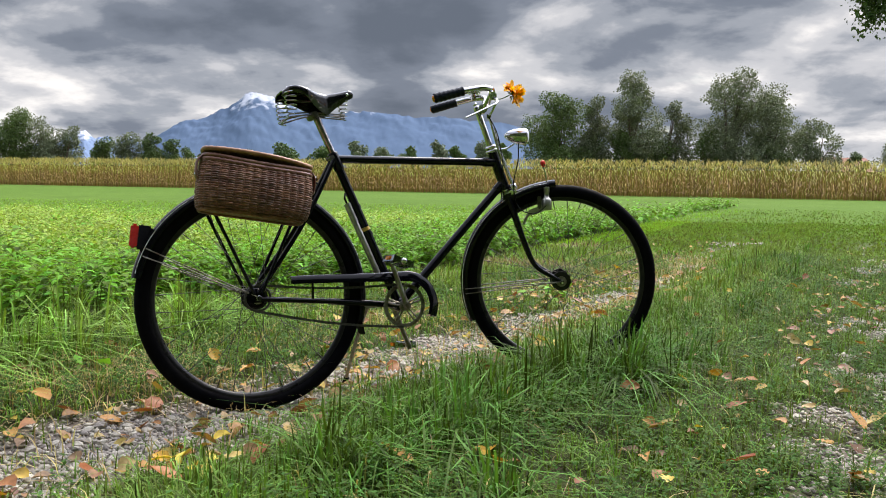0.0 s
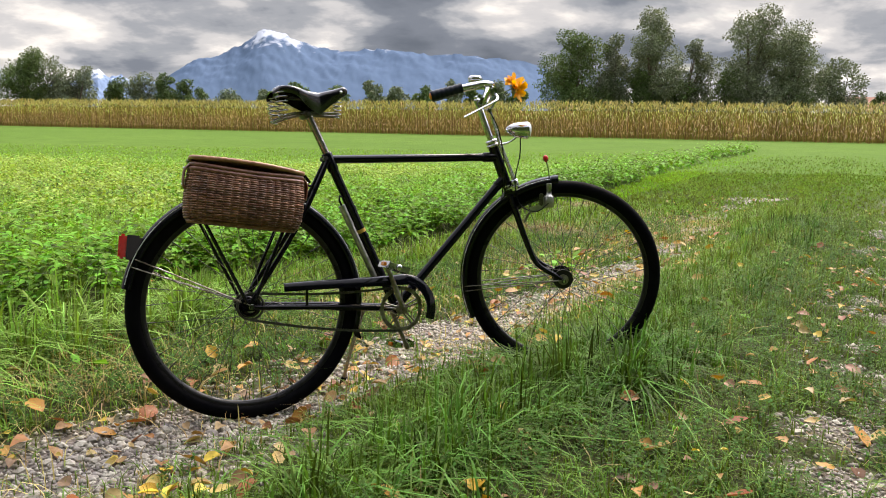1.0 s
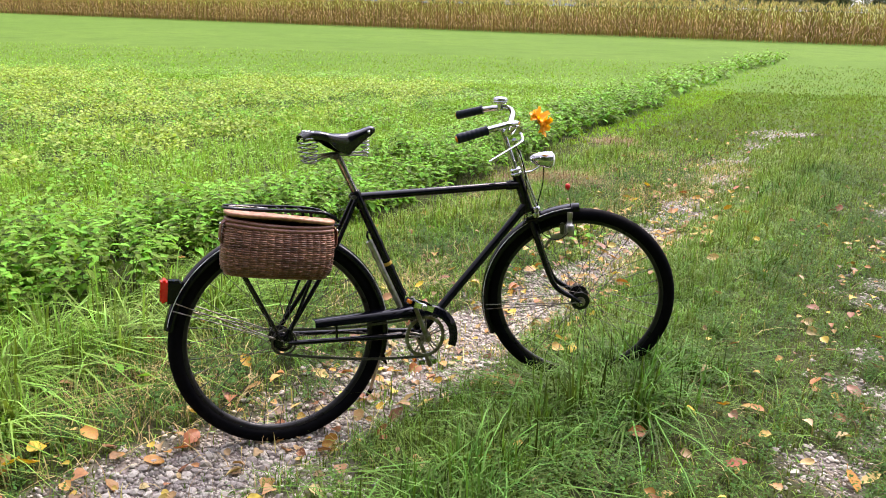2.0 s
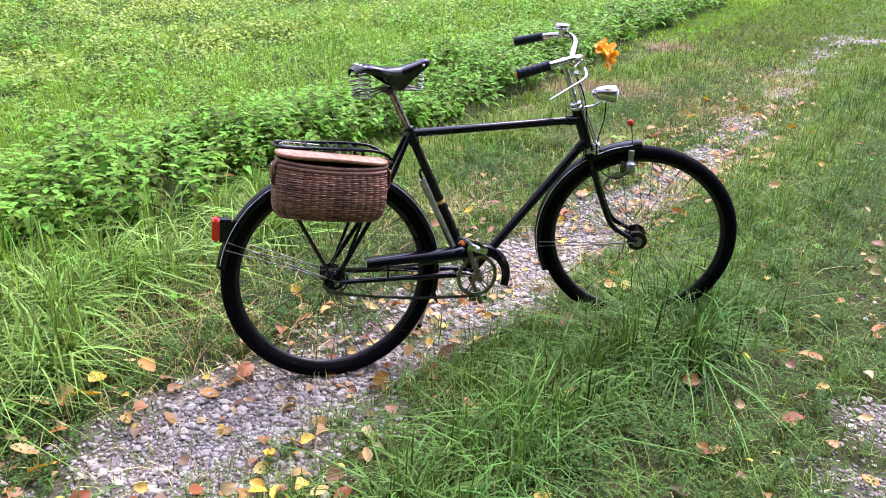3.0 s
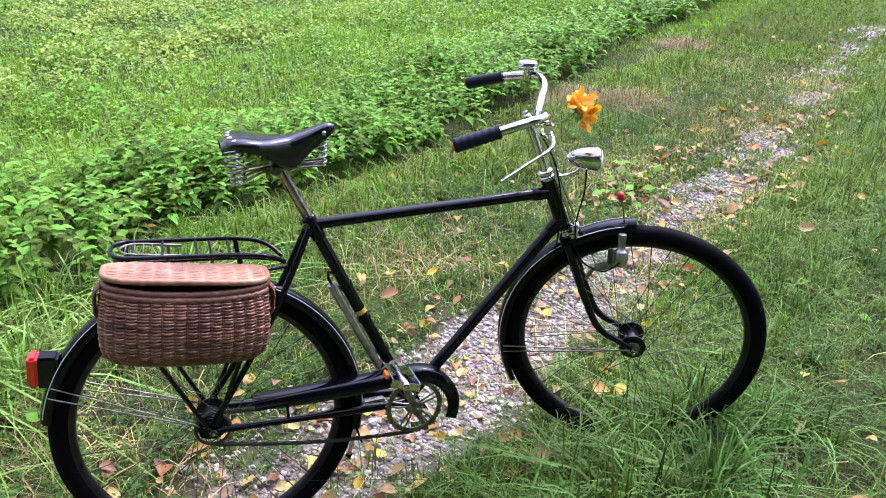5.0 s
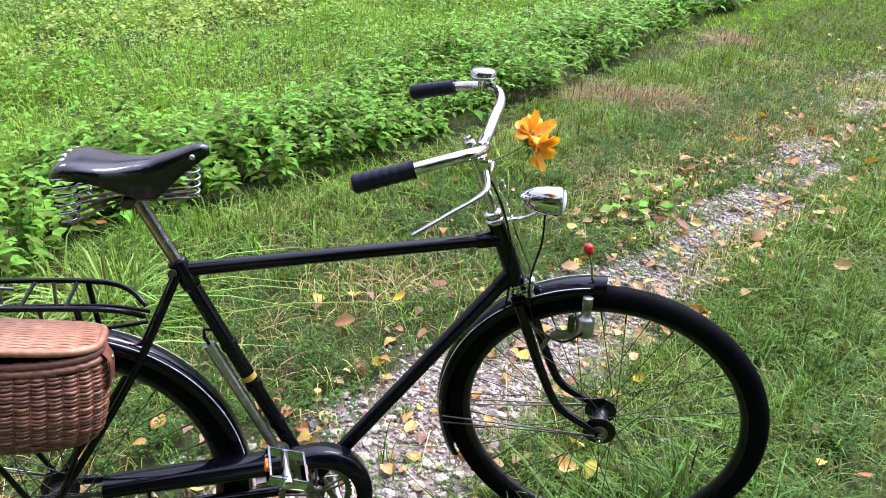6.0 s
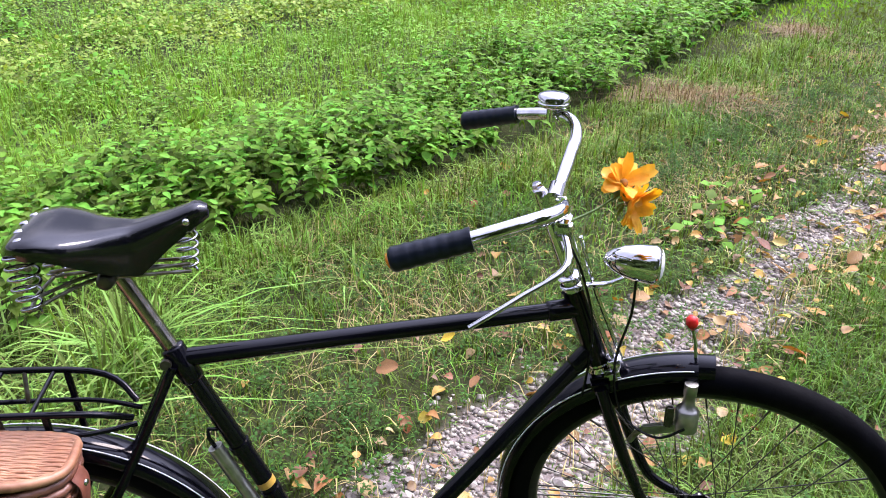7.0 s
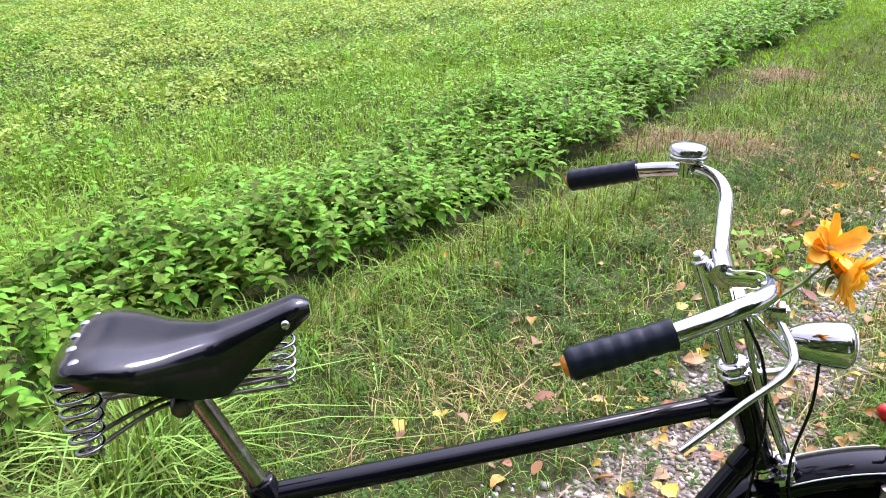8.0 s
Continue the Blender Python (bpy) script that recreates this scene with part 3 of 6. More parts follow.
    tussocks("loose tussocks of pale grass in the meadow", tufts(5200, -8.0, 3.5, 3.4, 12.0, lambda x, y: (offset(x, y) < -2.5) * (offset(x, y) > -6.5) * np.clip(0.45 + 0.8 * waves(x, y, 1.2, 23), 0.08, 1), 0.24, 24), meadow_grass, 0.9)
    tussocks("small tufts of grass in the gravel and on its edges", tufts(900, -1.6, 4.0, 1.4, 7.5, lambda x, y: (np.abs(offset(x, y) - 0.75) < 1.9) * np.clip(0.15 + 0.7 * waves(x, y, 3.7, 29), 0.03, 1), 0.11, 26), grass_mat, 1.0)
    near = lambda lo, hi: (lambda x, y: ((offset(x, y) > lo) & (offset(x, y) < hi)) * (1 - nettle_band(x, y)) * np.clip(0.35 + 0.8 * waves(x, y, 3.4, 57), 0.05, 1))
    tussocks("dark drooping grass tussocks in the middle of the track", tufts(640, -0.9, 1.4, 1.3, 3.1, near(0.72, 1.25), 0.20, 36), long_grass, 1.25, 1.5)
    tussocks("dark drooping grass tussocks before the nettles", tufts(700, -2.4, 0.2, 1.7, 4.4, lambda x, y: near(-1.95, -0.72)(x, y) * corner(x, y), 0.27, 28, 0.5), verge_grass, 1.3, 1.9)
    x, y = scatter(130000, -0.7, 2.6, 5.8, 10.2, lambda x, y: np.clip(heap_mask(x, y) * 1.3 - 0.2, 0, 1))
    n = len(x)
    blades("dry_grass", "heap of withered brown stalks in the verge", x, y, rng.uniform(0.06, 0.16, n), rng.uniform(0.0016, 0.0032, n), brown_stalk, 2.4, "grass")
    x, y = scatter(60000, -1.6, 2.6, 1.4, 8.5, lambda x, y: turf(x, y) * np.clip(0.40 + 0.9 * waves(x, y, 2.6, 8), 0.06, 1) * (offset(x, y) > -1.7) * np.where(offset(x, y) < 0.3, 1.5, 0.15))
    n = len(x)
    blades("dry_grass", "withered straw-coloured grass in the verge", x, y, rng.uniform(0.04, 0.11, n), rng.uniform(0.0009, 0.0022, n), grass_dry, 1.25, "grass")


make_grass()


def sprigs(label, cx, cy, tall, per, leaf, mat, spread=0.045):
    """Low bushy plants: short wiry stems set with many tiny leaves."""
    k = len(cx) * per
    size = np.repeat(rng.uniform(0.55, 1.3, len(cx)), per)
    stem = rng.integers(0, 5, k) * 1.257 + np.repeat(rng.uniform(0, 6.28, len(cx)), per)
    f = rng.uniform(0.08, 1, k)
    lean = spread * size * (0.5 + 0.5 * np.sin(stem * 3.0)) * 1.6
    x = np.repeat(cx, per) + np.cos(stem) * lean * f + rng.normal(0, 0.004, k)
    y = np.repeat(cy, per) + np.sin(stem) * lean * f + rng.normal(0, 0.004, k)
    z = land(x, y) + tall * size * f * rng.uniform(0.85, 1.1, k)
    a = rng.uniform(0, 2 * np.pi, k)
    d = np.stack([np.cos(a), np.sin(a), rng.uniform(-0.1, 0.8, k)], 1)
    d /= np.linalg.norm(d, axis=1)[:, None]
    up = np.stack([-np.cos(a) * d[:, 2], -np.sin(a) * d[:, 2], np.ones(k)], 1)
    ln = leaf * rng.uniform(0.6, 1.35, k)
    v, t = plain_leaves(np.stack([x, y, z], 1), d, up, ln, ln * 0.27)
    tagged(grown("weeds", v, t, mat), label, "weeds", kind="stuff")


sprigs("low dark knotweed along the second rut", *scatter(6800, -0.8, 4.5, 1.2, 8.0, lambda x, y: (np.abs(offset(x, y) - 1.85) < 0.95) * np.clip(0.75 - 0.8 * rut_mask(x, y) + 0.5 * waves(x, y, 3.1, 33), 0.03, 1)), 0.105, 58, 0.0125, weed_mat, 0.05)
sprigs("small-leaved green weeds beside the gravel", *scatter(9500, -1.9, 3.0, 1.4, 7.5, lambda x, y: (np.abs(offset(x, y) + 0.65) < 0.75) * np.clip(0.55 - 0.7 * rut_mask(x, y) + 0.6 * waves(x, y, 2.7, 37), 0.02, 1)), 0.095, 40, 0.0135, weed_mat, 0.05)
sprigs("small weeds among the long grass", *scatter(1500, -0.9, 2.6, 1.3, 6.0, lambda x, y: (np.abs(offset(x, y) - 0.75) < 0.5) * np.clip(0.25 + 0.7 * waves(x, y, 2.9, 45), 0.02, 1)), 0.10, 40, 0.0135, weed_mat, 0.05)


def make_nettles():
    """A dense band of nettles: stems with crossed pairs of broad pointed leaves, bare and dark at the foot."""
    P, D, U, LN = [], [], [], []
    x, y = scatter(34000, -5.5, 4.8, 2.5, 14.0, lambda x, y: nettle_band(x, y) * np.clip(0.9 + 0.5 * waves(x, y, 3.1, 19), 0.3, 1) * np.where(y < 8, 1, 0.6))
    xa, ya = scatter(9000, 0.0, 12.0, 14.0, 30.0, lambda x, y: nettle_band(x, y) * np.clip(0.5 + 0.6 * waves(x, y, 1.1, 19), 0.1, 1))
    x, y = np.concatenate([x, xa]), np.concatenate([y, ya])
    ground_z = land(x, y)
    tops = np.clip(0.27 + 0.11 * waves(x, y, 2.3, 13) + 0.11 * waves(x, y, 6.0, 15), 0.10, 0.48)
    stems = []
    for px, py, z0, tall in zip(x, y, ground_z, tops):
        top = tall * rng.uniform(0.7, 1.2)
        tilt = rng.normal(0, 0.16, 2)
        turn = rng.uniform(0, 6.28)
        levels = 6 if py < 6 else (4 if py < 14 else 3)
        stems.append((px, py, z0, px + tilt[0] * top * 0.75, py + tilt[1] * top * 0.75, z0 + top * 0.75))
        for k in range(levels):
            f = 0.38 + 0.62 * k / (levels - 1)
            for q in range(2):
                a = turn + k * 1.57 + q * 3.14 + rng.normal(0, 0.3)
                droop = -0.45 + 0.55 * f + rng.normal(0, 0.28)
                d = np.array([math.cos(a), math.sin(a), droop])
                P.append((px + tilt[0] * f * top, py + tilt[1] * f * top, z0 + f * top))
                D.append(d / np.linalg.norm(d))
                U.append((-math.cos(a) * droop, -math.sin(a) * droop, 1))
                LN.append((0.088 - 0.044 * f) * rng.uniform(0.6, 1.25) * (1.0 if py < 8 else (1.25 if py < 14 else 2.0)))
    LN = np.array(LN)
    v, t = broad_leaves(np.array(P), np.array(D), np.array(U), LN, LN * rng.uniform(0.26, 0.36, len(LN)))
    root = tagged(grown("nettles", v, t, nettle_mat), "dense band of green nettles along the meadow edge", "nettles", kind="stuff")
    S = np.array(stems)
    o = np.array((0.0014, 0.0006, 0))
    v = np.stack([S[:, :3] - o, S[:, :3] + o, S[:, 3:] + o * 0.5, S[:, 3:] - o * 0.5], 1).reshape(-1, 3)
    i = (np.arange(len(S)) * 4)[:, None]
    tagged(grown("nettle_stems", v, np.concatenate([i + [0, 1, 2], i + [0, 2, 3]]), stem_mat, root), kind="stuff")


make_nettles()


def make_meadow_leaves():
    """Clover and broad-leaved herbs of the meadow."""
    x, y = scatter(165000, -12, 3, 3.0, 17.0, lambda x, y: (offset(x, y) < -2.55) * (1 - 0.8 * nettle_band(x, y)) * np.clip(1.25 - y / 18, 0.1, 1))
    n = len(x)
    h = rng.uniform(0.25, 1, n) * np.clip(0.15 + 0.10 * waves(x, y, 1.9, 21) + 0.07 * waves(x, y, 5.5, 31), 0.04, 0.34)
    a = rng.uniform(0, 2 * np.pi, n)
    d = np.stack([np.cos(a), np.sin(a), rng.uniform(-0.2, 0.5, n)], 1)
    d /= np.linalg.norm(d, axis=1)[:, None]
    up = np.stack([-np.cos(a) * d[:, 2], -np.sin(a) * d[:, 2], np.ones(n)], 1)
    ln = rng.uniform(0.018, 0.042, n) * (0.7 + 0.045 * y)
    v, t = plain_leaves(np.stack([x, y, land(x, y) + h], 1), d, up, ln, ln * 0.28)
    tagged(grown("meadow_herbs", v, t, meadow_leaf), "light green clover and herbs of the meadow", "herbs", kind="stuff")


make_meadow_leaves()


def leafy_clumps(name, label, category, centres, per, spread, tall, leaf, mat, wide=0.36):
    """Rounded clumps of herbs: leaves spread over low mounds."""
    cx, cy = centres
    n = len(cx) * per
    size = np.repeat(rng.uniform(0.5, 1.3, len(cx)), per)
    a, q = rng.uniform(0, 2 * np.pi, n), np.sqrt(rng.uniform(0, 1, n))
    x = np.repeat(cx, per) + np.cos(a) * q * spread * size
    y = np.repeat(cy, per) + np.sin(a) * q * spread * size
    z = land(x, y) + tall * size * (1 - q * q * 0.75) * rng.uniform(0.45, 1.0, n)
    d = np.stack([np.cos(a + rng.normal(0, 0.8, n)), np.sin(a + rng.normal(0, 0.8, n)), rng.normal(0.1, 0.4, n)], 1)
    d /= np.linalg.norm(d, axis=1)[:, None]
    up = np.stack([rng.normal(0, 0.35, n), rng.normal(0, 0.35, n), np.ones(n)], 1)
    ln = leaf * rng.uniform(0.6, 1.4, n)
    v, t = plain_leaves(np.stack([x, y, z], 1), d, up, ln, ln * wide)
    tagged(grown(name, v, t, mat), label, category, kind="stuff")


leafy_clumps("herb_clumps", "yellow-green herb mounds in the far meadow", "herbs",
             scatter(1800, -11, 1, 5.5, 15.0, lambda x, y: (offset(x, y) < -5.3 + 0.4 * waves(x, y, 1.1, 43)) * (y > 5.6) * np.clip(0.6 + 0.9 * waves(x, y, 0.9, 41), 0.05, 1)), 62, 0.24, 0.22, 0.042, herb_yellow)
leafy_clumps("herb_clumps", "dark green leafy mounds in the meadow", "herbs",
             scatter(900, -7, 3, 4.0, 12.0, lambda x, y: (offset(x, y) < -3.2) * np.clip(0.2 + 0.8 * waves(x, y, 1.4, 51), 0, 1)), 70, 0.20, 0.24, 0.045, nettle_mat)
leafy_clumps("broad_weeds", "broad-leaved weed rosettes in the verge", "weeds",
             scatter(150, -1.7, 3.4, 1.9, 7.5, lambda x, y: (offset(x, y) > -1.5) * (rut_mask(x, y) < 0.25) * np.clip(0.1 + 0.7 * waves(x, y, 2.1, 61), 0.02, 1)), 12, 0.07, 0.06, 0.05, nettle_mat, 0.34)


leafy_clumps("broad_weeds", "fresh broad-leaved weeds on the edge of the far gravel", "weeds",
             (np.array((0.68, 0.56, 0.62, 0.50, 0.74)), np.array((5.40, 5.25, 5.05, 4.92, 5.15))), 13, 0.10, 0.10, 0.06, nettle_mat, 0.36)


# ---- far field and trees ----
def make_corn():
    line = lambda u: (-70 + u * 150, 75.5 - u * 47 + 6 * (u - 0.5) ** 2)
    groups = {"leaf": [], "dry": [], "tassel": []}
    for row in range(5):
        for u in np.linspace(0, 1, 950):
            x, y = line(u)
            x += rng.normal(0, 0.09) + row * 0.25
            y += row * 0.8 + rng.normal(0, 0.12)
            h = rng.uniform(2.0, 2.45)
            for k in range(7):
                f = 0.12 + 0.78 * k / 6 + rng.normal(0, 0.03)
                a = rng.uniform(0, 6.28)
                ln = rng.uniform(0.22, 0.5)
                c, s = math.cos(a), math.sin(a)
                w = rng.uniform(0.013, 0.028)
                p = np.array((x, y, h * f - 0.06))
                m_ = p + (c * ln * 0.45, s * ln * 0.45, ln * 0.45)
                e = p + (c * ln, s * ln, -ln * rng.uniform(-0.1, 0.75))
                side = np.array((-s * w, c * w, 0))
                key = "dry" if rng.uniform() < (0.92 if f < 0.5 else 0.18) else "leaf"
                groups[key].append((p - side, p + side, m_ + side, m_ - side, e))
            t0 = np.array((x, y, h * 0.9 - 0.06))
            for k in range(3):
                o = np.array((rng.normal(0, 0.1), rng.normal(0, 0.1), rng.uniform(0.22, 0.36)))
                sd = np.array((0.016, 0.006, 0))
                groups["tassel"].append((t0 - sd, t0 + sd, t0 + o * 0.6 + sd, t0 + o * 0.6 - sd, t0 + o))
            t0 = np.array((x, y, -0.06))
            sd, o = np.array((0.014, 0, 0)), np.array((0, 0, h * 0.92))
            groups["dry"].append((t0 - sd, t0 + sd, t0 + o * 0.6 + sd, t0 + o * 0.6 - sd, t0 + o))
    root = new("corn_field")
    tagged(root, "tall ripening maize field, yellow-green with brown lower leaves", "corn field", kind="stuff")
    for name, mat in (("leaf", corn_mat), ("dry", corn_dry), ("tassel", tassel_mat)):
        g = np.array(groups[name])
        o = (np.arange(len(g)) * 5)[:, None]
        ob = grown({"leaf": "green_leaves", "dry": "dry_leaves", "tassel": "tassels"}[name], g.reshape(-1, 3), np.concatenate([o + [0, 1, 2], o + [0, 2, 3], o + [3, 2, 4]]), mat, root)
        tagged(ob, kind="stuff")
    # the closed inside of the stand, behind the first rows
    bm = bmesh.new()
    a, b = line(0), line(1)
    for zz in (-0.1, 1.75):
        for (px, py), dy in ((a, 3.2), (b, 3.2), (b, 45), (a, 45)):
            bm.verts.new((px, py + dy, zz))
    v = list(bm.verts)
    for q in ((0, 1, 5, 4), (1, 2, 6, 5), (2, 3, 7, 6), (3, 0, 4, 7), (4, 5, 6, 7)):
        bm.faces.new([v[i] for i in q])
    me = bpy.data.meshes.new("inner_stand")
    bm.to_mesh(me)
    me.materials.append(corn_mat)
    ob = new("inner_stand", me)
    ob.parent = root


make_corn()


def tree(x, y, h, w, mat, label, base=0.15, lumps=14, leafs=2600, size=0.19, seed=1, open_=0.0):
    """A tapered, forked trunk and a crown of many small leaves in uneven masses."""
    r = np.random.default_rng(seed)
    root = new("tree")
    root.matrix_basis = pose(x, y, -0.08)
    tagged(root, label, "tree")
    V, T = [], []

    def limb(a, b, ra, rb):
        a, b = np.array(a, float), np.array(b, float)
        d = (b - a) / np.linalg.norm(b - a)
        s = np.cross(d, (0.3, 0.9, 0.1))
        s /= np.linalg.norm(s)
        q = np.cross(d, s)
        o = len(V)
        for p, rad in ((a, ra), (b, rb)):
            for k in range(6):
                V.append(p + (s * math.cos(k * 1.047) + q * math.sin(k * 1.047)) * rad)
        for k in range(6):
            j = (k + 1) % 6
            T.extend([(o + k, o + j, o + 6 + j), (o + k, o + 6 + j, o + 6 + k)])

    fork = np.array((r.normal(0, 0.03) * h, r.normal(0, 0.02) * h, h * 0.28))
    limb((0, 0, 0), fork, h * 0.022, h * 0.016)
    mids, rad = [], []
    for k in range(lumps):
        f = (k + 0.5) / lumps
        a = r.uniform(0, 6.28)
        zz = h * (base + (0.93 - base) * f)
        girth = w * (math.sin(math.pi * (0.12 + 0.80 * f)) ** 0.7)
        rr = girth * r.uniform(0.15, 0.72)
        c = np.array((math.cos(a) * rr, math.sin(a) * rr, zz))
        mids.append(c)
        rad.append(w * r.uniform(0.38, 0.62) * (1.0 - 0.40 * f))
        start = fork if zz > fork[2] else np.array((0, 0, zz * 0.6))
        bendp = start * 0.5 + c * 0.5 + (0, 0, h * 0.03)
        limb(start, bendp, h * 0.008, h * 0.006)
        limb(bendp, c, h * 0.006, h * 0.002)
    grown("trunk", np.array(V), np.array(T), bark, root)
    n = int(leafs * 6.5)
    which = r.choice(lumps, n, p=np.array(rad) ** 2 / np.sum(np.array(rad) ** 2))
    dirs = r.normal(0, 1, (n, 3))
    dirs /= np.linalg.norm(dirs, axis=1)[:, None]
    dist = r.uniform(0.25, 1.0, n) ** 0.5 * (1 + 0.25 * np.sin(dirs[:, 0] * 5 + which) * np.sin(dirs[:, 2] * 6 + which * 2)) + np.abs(r.normal(0, 0.04 + open_ * 0.7, n))
    p = np.array(mids)[which] + dirs * (np.array(rad)[which] * dist)[:, None] * (1, 1, 0.85)
    p[:, 2] = np.maximum(p[:, 2], h * 0.03)
    d = r.normal(0, 1, (n, 3)) + dirs * 0.8 - (0, 0, 0.5)
    d /= np.linalg.norm(d, axis=1)[:, None]
    up = r.normal(0, 1, (n, 3)) + (0, 0, 1)
    ln = size * r.uniform(0.6, 1.5, n)
    v, t = plain_leaves(p, d, up, ln, ln * r.uniform(0.25, 0.45, n))
    grown("crown", v, t, mat, root)
    return root


A, B, C = crown_mats


def far_tree(px, top, half, mat, label, dist=100.0, **kw):
    """A tree on the skyline by its bearing, height and half width."""
    k = dist / 1358.0
    x, y = 0.048 + (px - 790) * k, 0.125 + dist
    return tree(x, y, (326 + (px - 784) * 0.0148 - top) * k + 0.75, half * 1.1 * k, mat, label, seed=int(px) + 500, **kw)


for px, top, half, mat, label, kw in (
        (955, 168, 62, A, "round dark green broadleaf tree", dict(leafs=5200, lumps=18, base=0.1)),
        (1022, 170, 30, C, "slim grey-green tree with an airy crown", dict(leafs=1800, open_=0.15)),
        (1088, 132, 52, B, "tall feathery grey-green poplar", dict(leafs=4200, lumps=18, open_=0.08)),
        (1152, 178, 34, C, "slim dark tree with gaps in the crown", dict(leafs=2000, open_=0.12)),
        (1255, 128, 66, B, "broad tall grey-green willow", dict(leafs=5200, lumps=20, open_=0.06)),
        (1325, 160, 58, B, "leaning side of a broad willow", dict(leafs=4200, lumps=18, open_=0.08)),
        (1408, 216, 42, B, "small round grey-green willow", dict(leafs=2600)),
        (1215, 232, 48, A, "dark shrubby undergrowth tree", dict(leafs=2400, base=0.03)),
        (1000, 232, 56, A, "dark undergrowth below the tall trees", dict(leafs=2400, base=0.03)),
        (1120, 240, 50, A, "dark undergrowth between the poplars", dict(leafs=2200, base=0.03)),
        (1066, 238, 46, A, "dark undergrowth at the foot of the poplars", dict(leafs=2200, base=0.03)),
        (1310, 238, 50, A, "dark hedge at the foot of the willows", dict(leafs=2200, base=0.03)),
        (1476, 273, 18, A, "small dark bush on the skyline", dict(leafs=700)),
        (1538, 252, 30, C, "reddish thin bush on the skyline", dict(leafs=900, open_=0.2)),
        (1545, 268, 26, B, "pale green bush on the skyline", dict(leafs=800)),
        (-10, 192, 55, A, "dark broad tree at the field edge", dict(leafs=3600, lumps=16)),
        (45, 205, 34, B, "pale thin tree at the field edge", dict(leafs=1200, open_=0.3)),
        (85, 222, 38, B, "grey-green rounded tree at the field edge", dict(leafs=2200, base=0.03)),
        (150, 246, 34, A, "low dark hedge tree", dict(leafs=1500)),
        (205, 240, 38, B, "low grey-green hedge tree", dict(leafs=1700)),
        (240, 236, 22, A, "low dark pointed hedge tree", dict(leafs=1200)),
        (272, 248, 24, A, "low dark hedge tree", dict(leafs=1000)),
        (296, 262, 20, A, "low dark bush at the field edge", dict(leafs=700))):
    far_tree(px, top, half, mat, label, **kw)
for px, top, half in ((415, 268, 24), (470, 258, 30), (540, 261, 26), (605, 252, 22), (645, 264, 24), (700, 262, 22), (745, 252, 22), (780, 262, 18), (823, 254, 22), (858, 254, 16), (355, 270, 30)):
    far_tree(px, top, half, B if px % 2 else A, "small far tree on the plain", dist=170.0, leafs=800, size=0.42)


def make_house():
    root = new("house")
    root.matrix_basis = pose(86.5, 178, -0.1, 0, 0, 12)
    tagged(root, "far low house with a reddish tiled roof", "house")
    bm = bmesh.new()
    bmesh.ops.create_cube(bm, size=1, matrix=Matrix.Translation((0, 0, 2.2)) @ Matrix.Diagonal((11, 8, 4.4, 1)))
    part_mesh("wall", bm, wall_mat, root)
    bm = bmesh.new()
    for xx in (-6, 6):
        for yy, zz in ((-4.6, 4.2), (0, 7.6), (4.6, 4.2), (0, 7.3)):
            bm.verts.new((xx, yy, zz))
    v = list(bm.verts)
    for q in ((0, 1, 5, 4), (1, 2, 6, 5), (2, 3, 7, 6), (3, 0, 4, 7), (0, 3, 2, 1), (4, 5, 6, 7)):
        bm.faces.new([v[i] for i in q])
    part_mesh("roof", bm, roof_mat, root)


make_house()

# ---- bicycle ----
WHEEL_R = 0.355
LEAN_DEG, HEADING, NOSE_DEG = 7.8, 26.95, -0.54
BIKE = Matrix.Translation((-0.6081, 2.5146, 0.3424)) @ pose(0, 0, 0, 0, 0, HEADING) @ pose(0, 0, 0, -LEAN_DEG, NOSE_DEG, 0) @ Matrix.Translation((0, 0, -WHEEL_R))
HEAD = Vector((0.942, 0, 0.347))
AXIS = Vector((-0.326, 0, 0.946)).normalized()
FRONT_HUB = Vector((1.145, 0, 0.003))
STEER = Matrix.Translation(HEAD) @ Matrix.Rotation(radians(-28.9), 4, AXIS) @ Matrix.Translation(-HEAD)
BAR_TURN = Matrix.Translation(HEAD) @ Matrix.Rotation(radians(-25.3), 4, AXIS) @ Matrix.Translation(-HEAD)  # the bars sit a little askew on the stem
RAISE = Matrix.Translation((0, 0, WHEEL_R))

bike = new("bicycle")
bike.matrix_basis = BIKE
tagged(bike, "old black roadster bicycle with chrome fittings standing on the gravel rut", "bicycle")


def bike_part(name, bm, mat, parent=None, label="", steer=False, smooth=True):
    bm.transform(RAISE @ {True: STEER, "bar": BAR_TURN, False: Matrix()}[steer])
    return part_mesh(name, bm, mat, parent or bike, label, smooth)


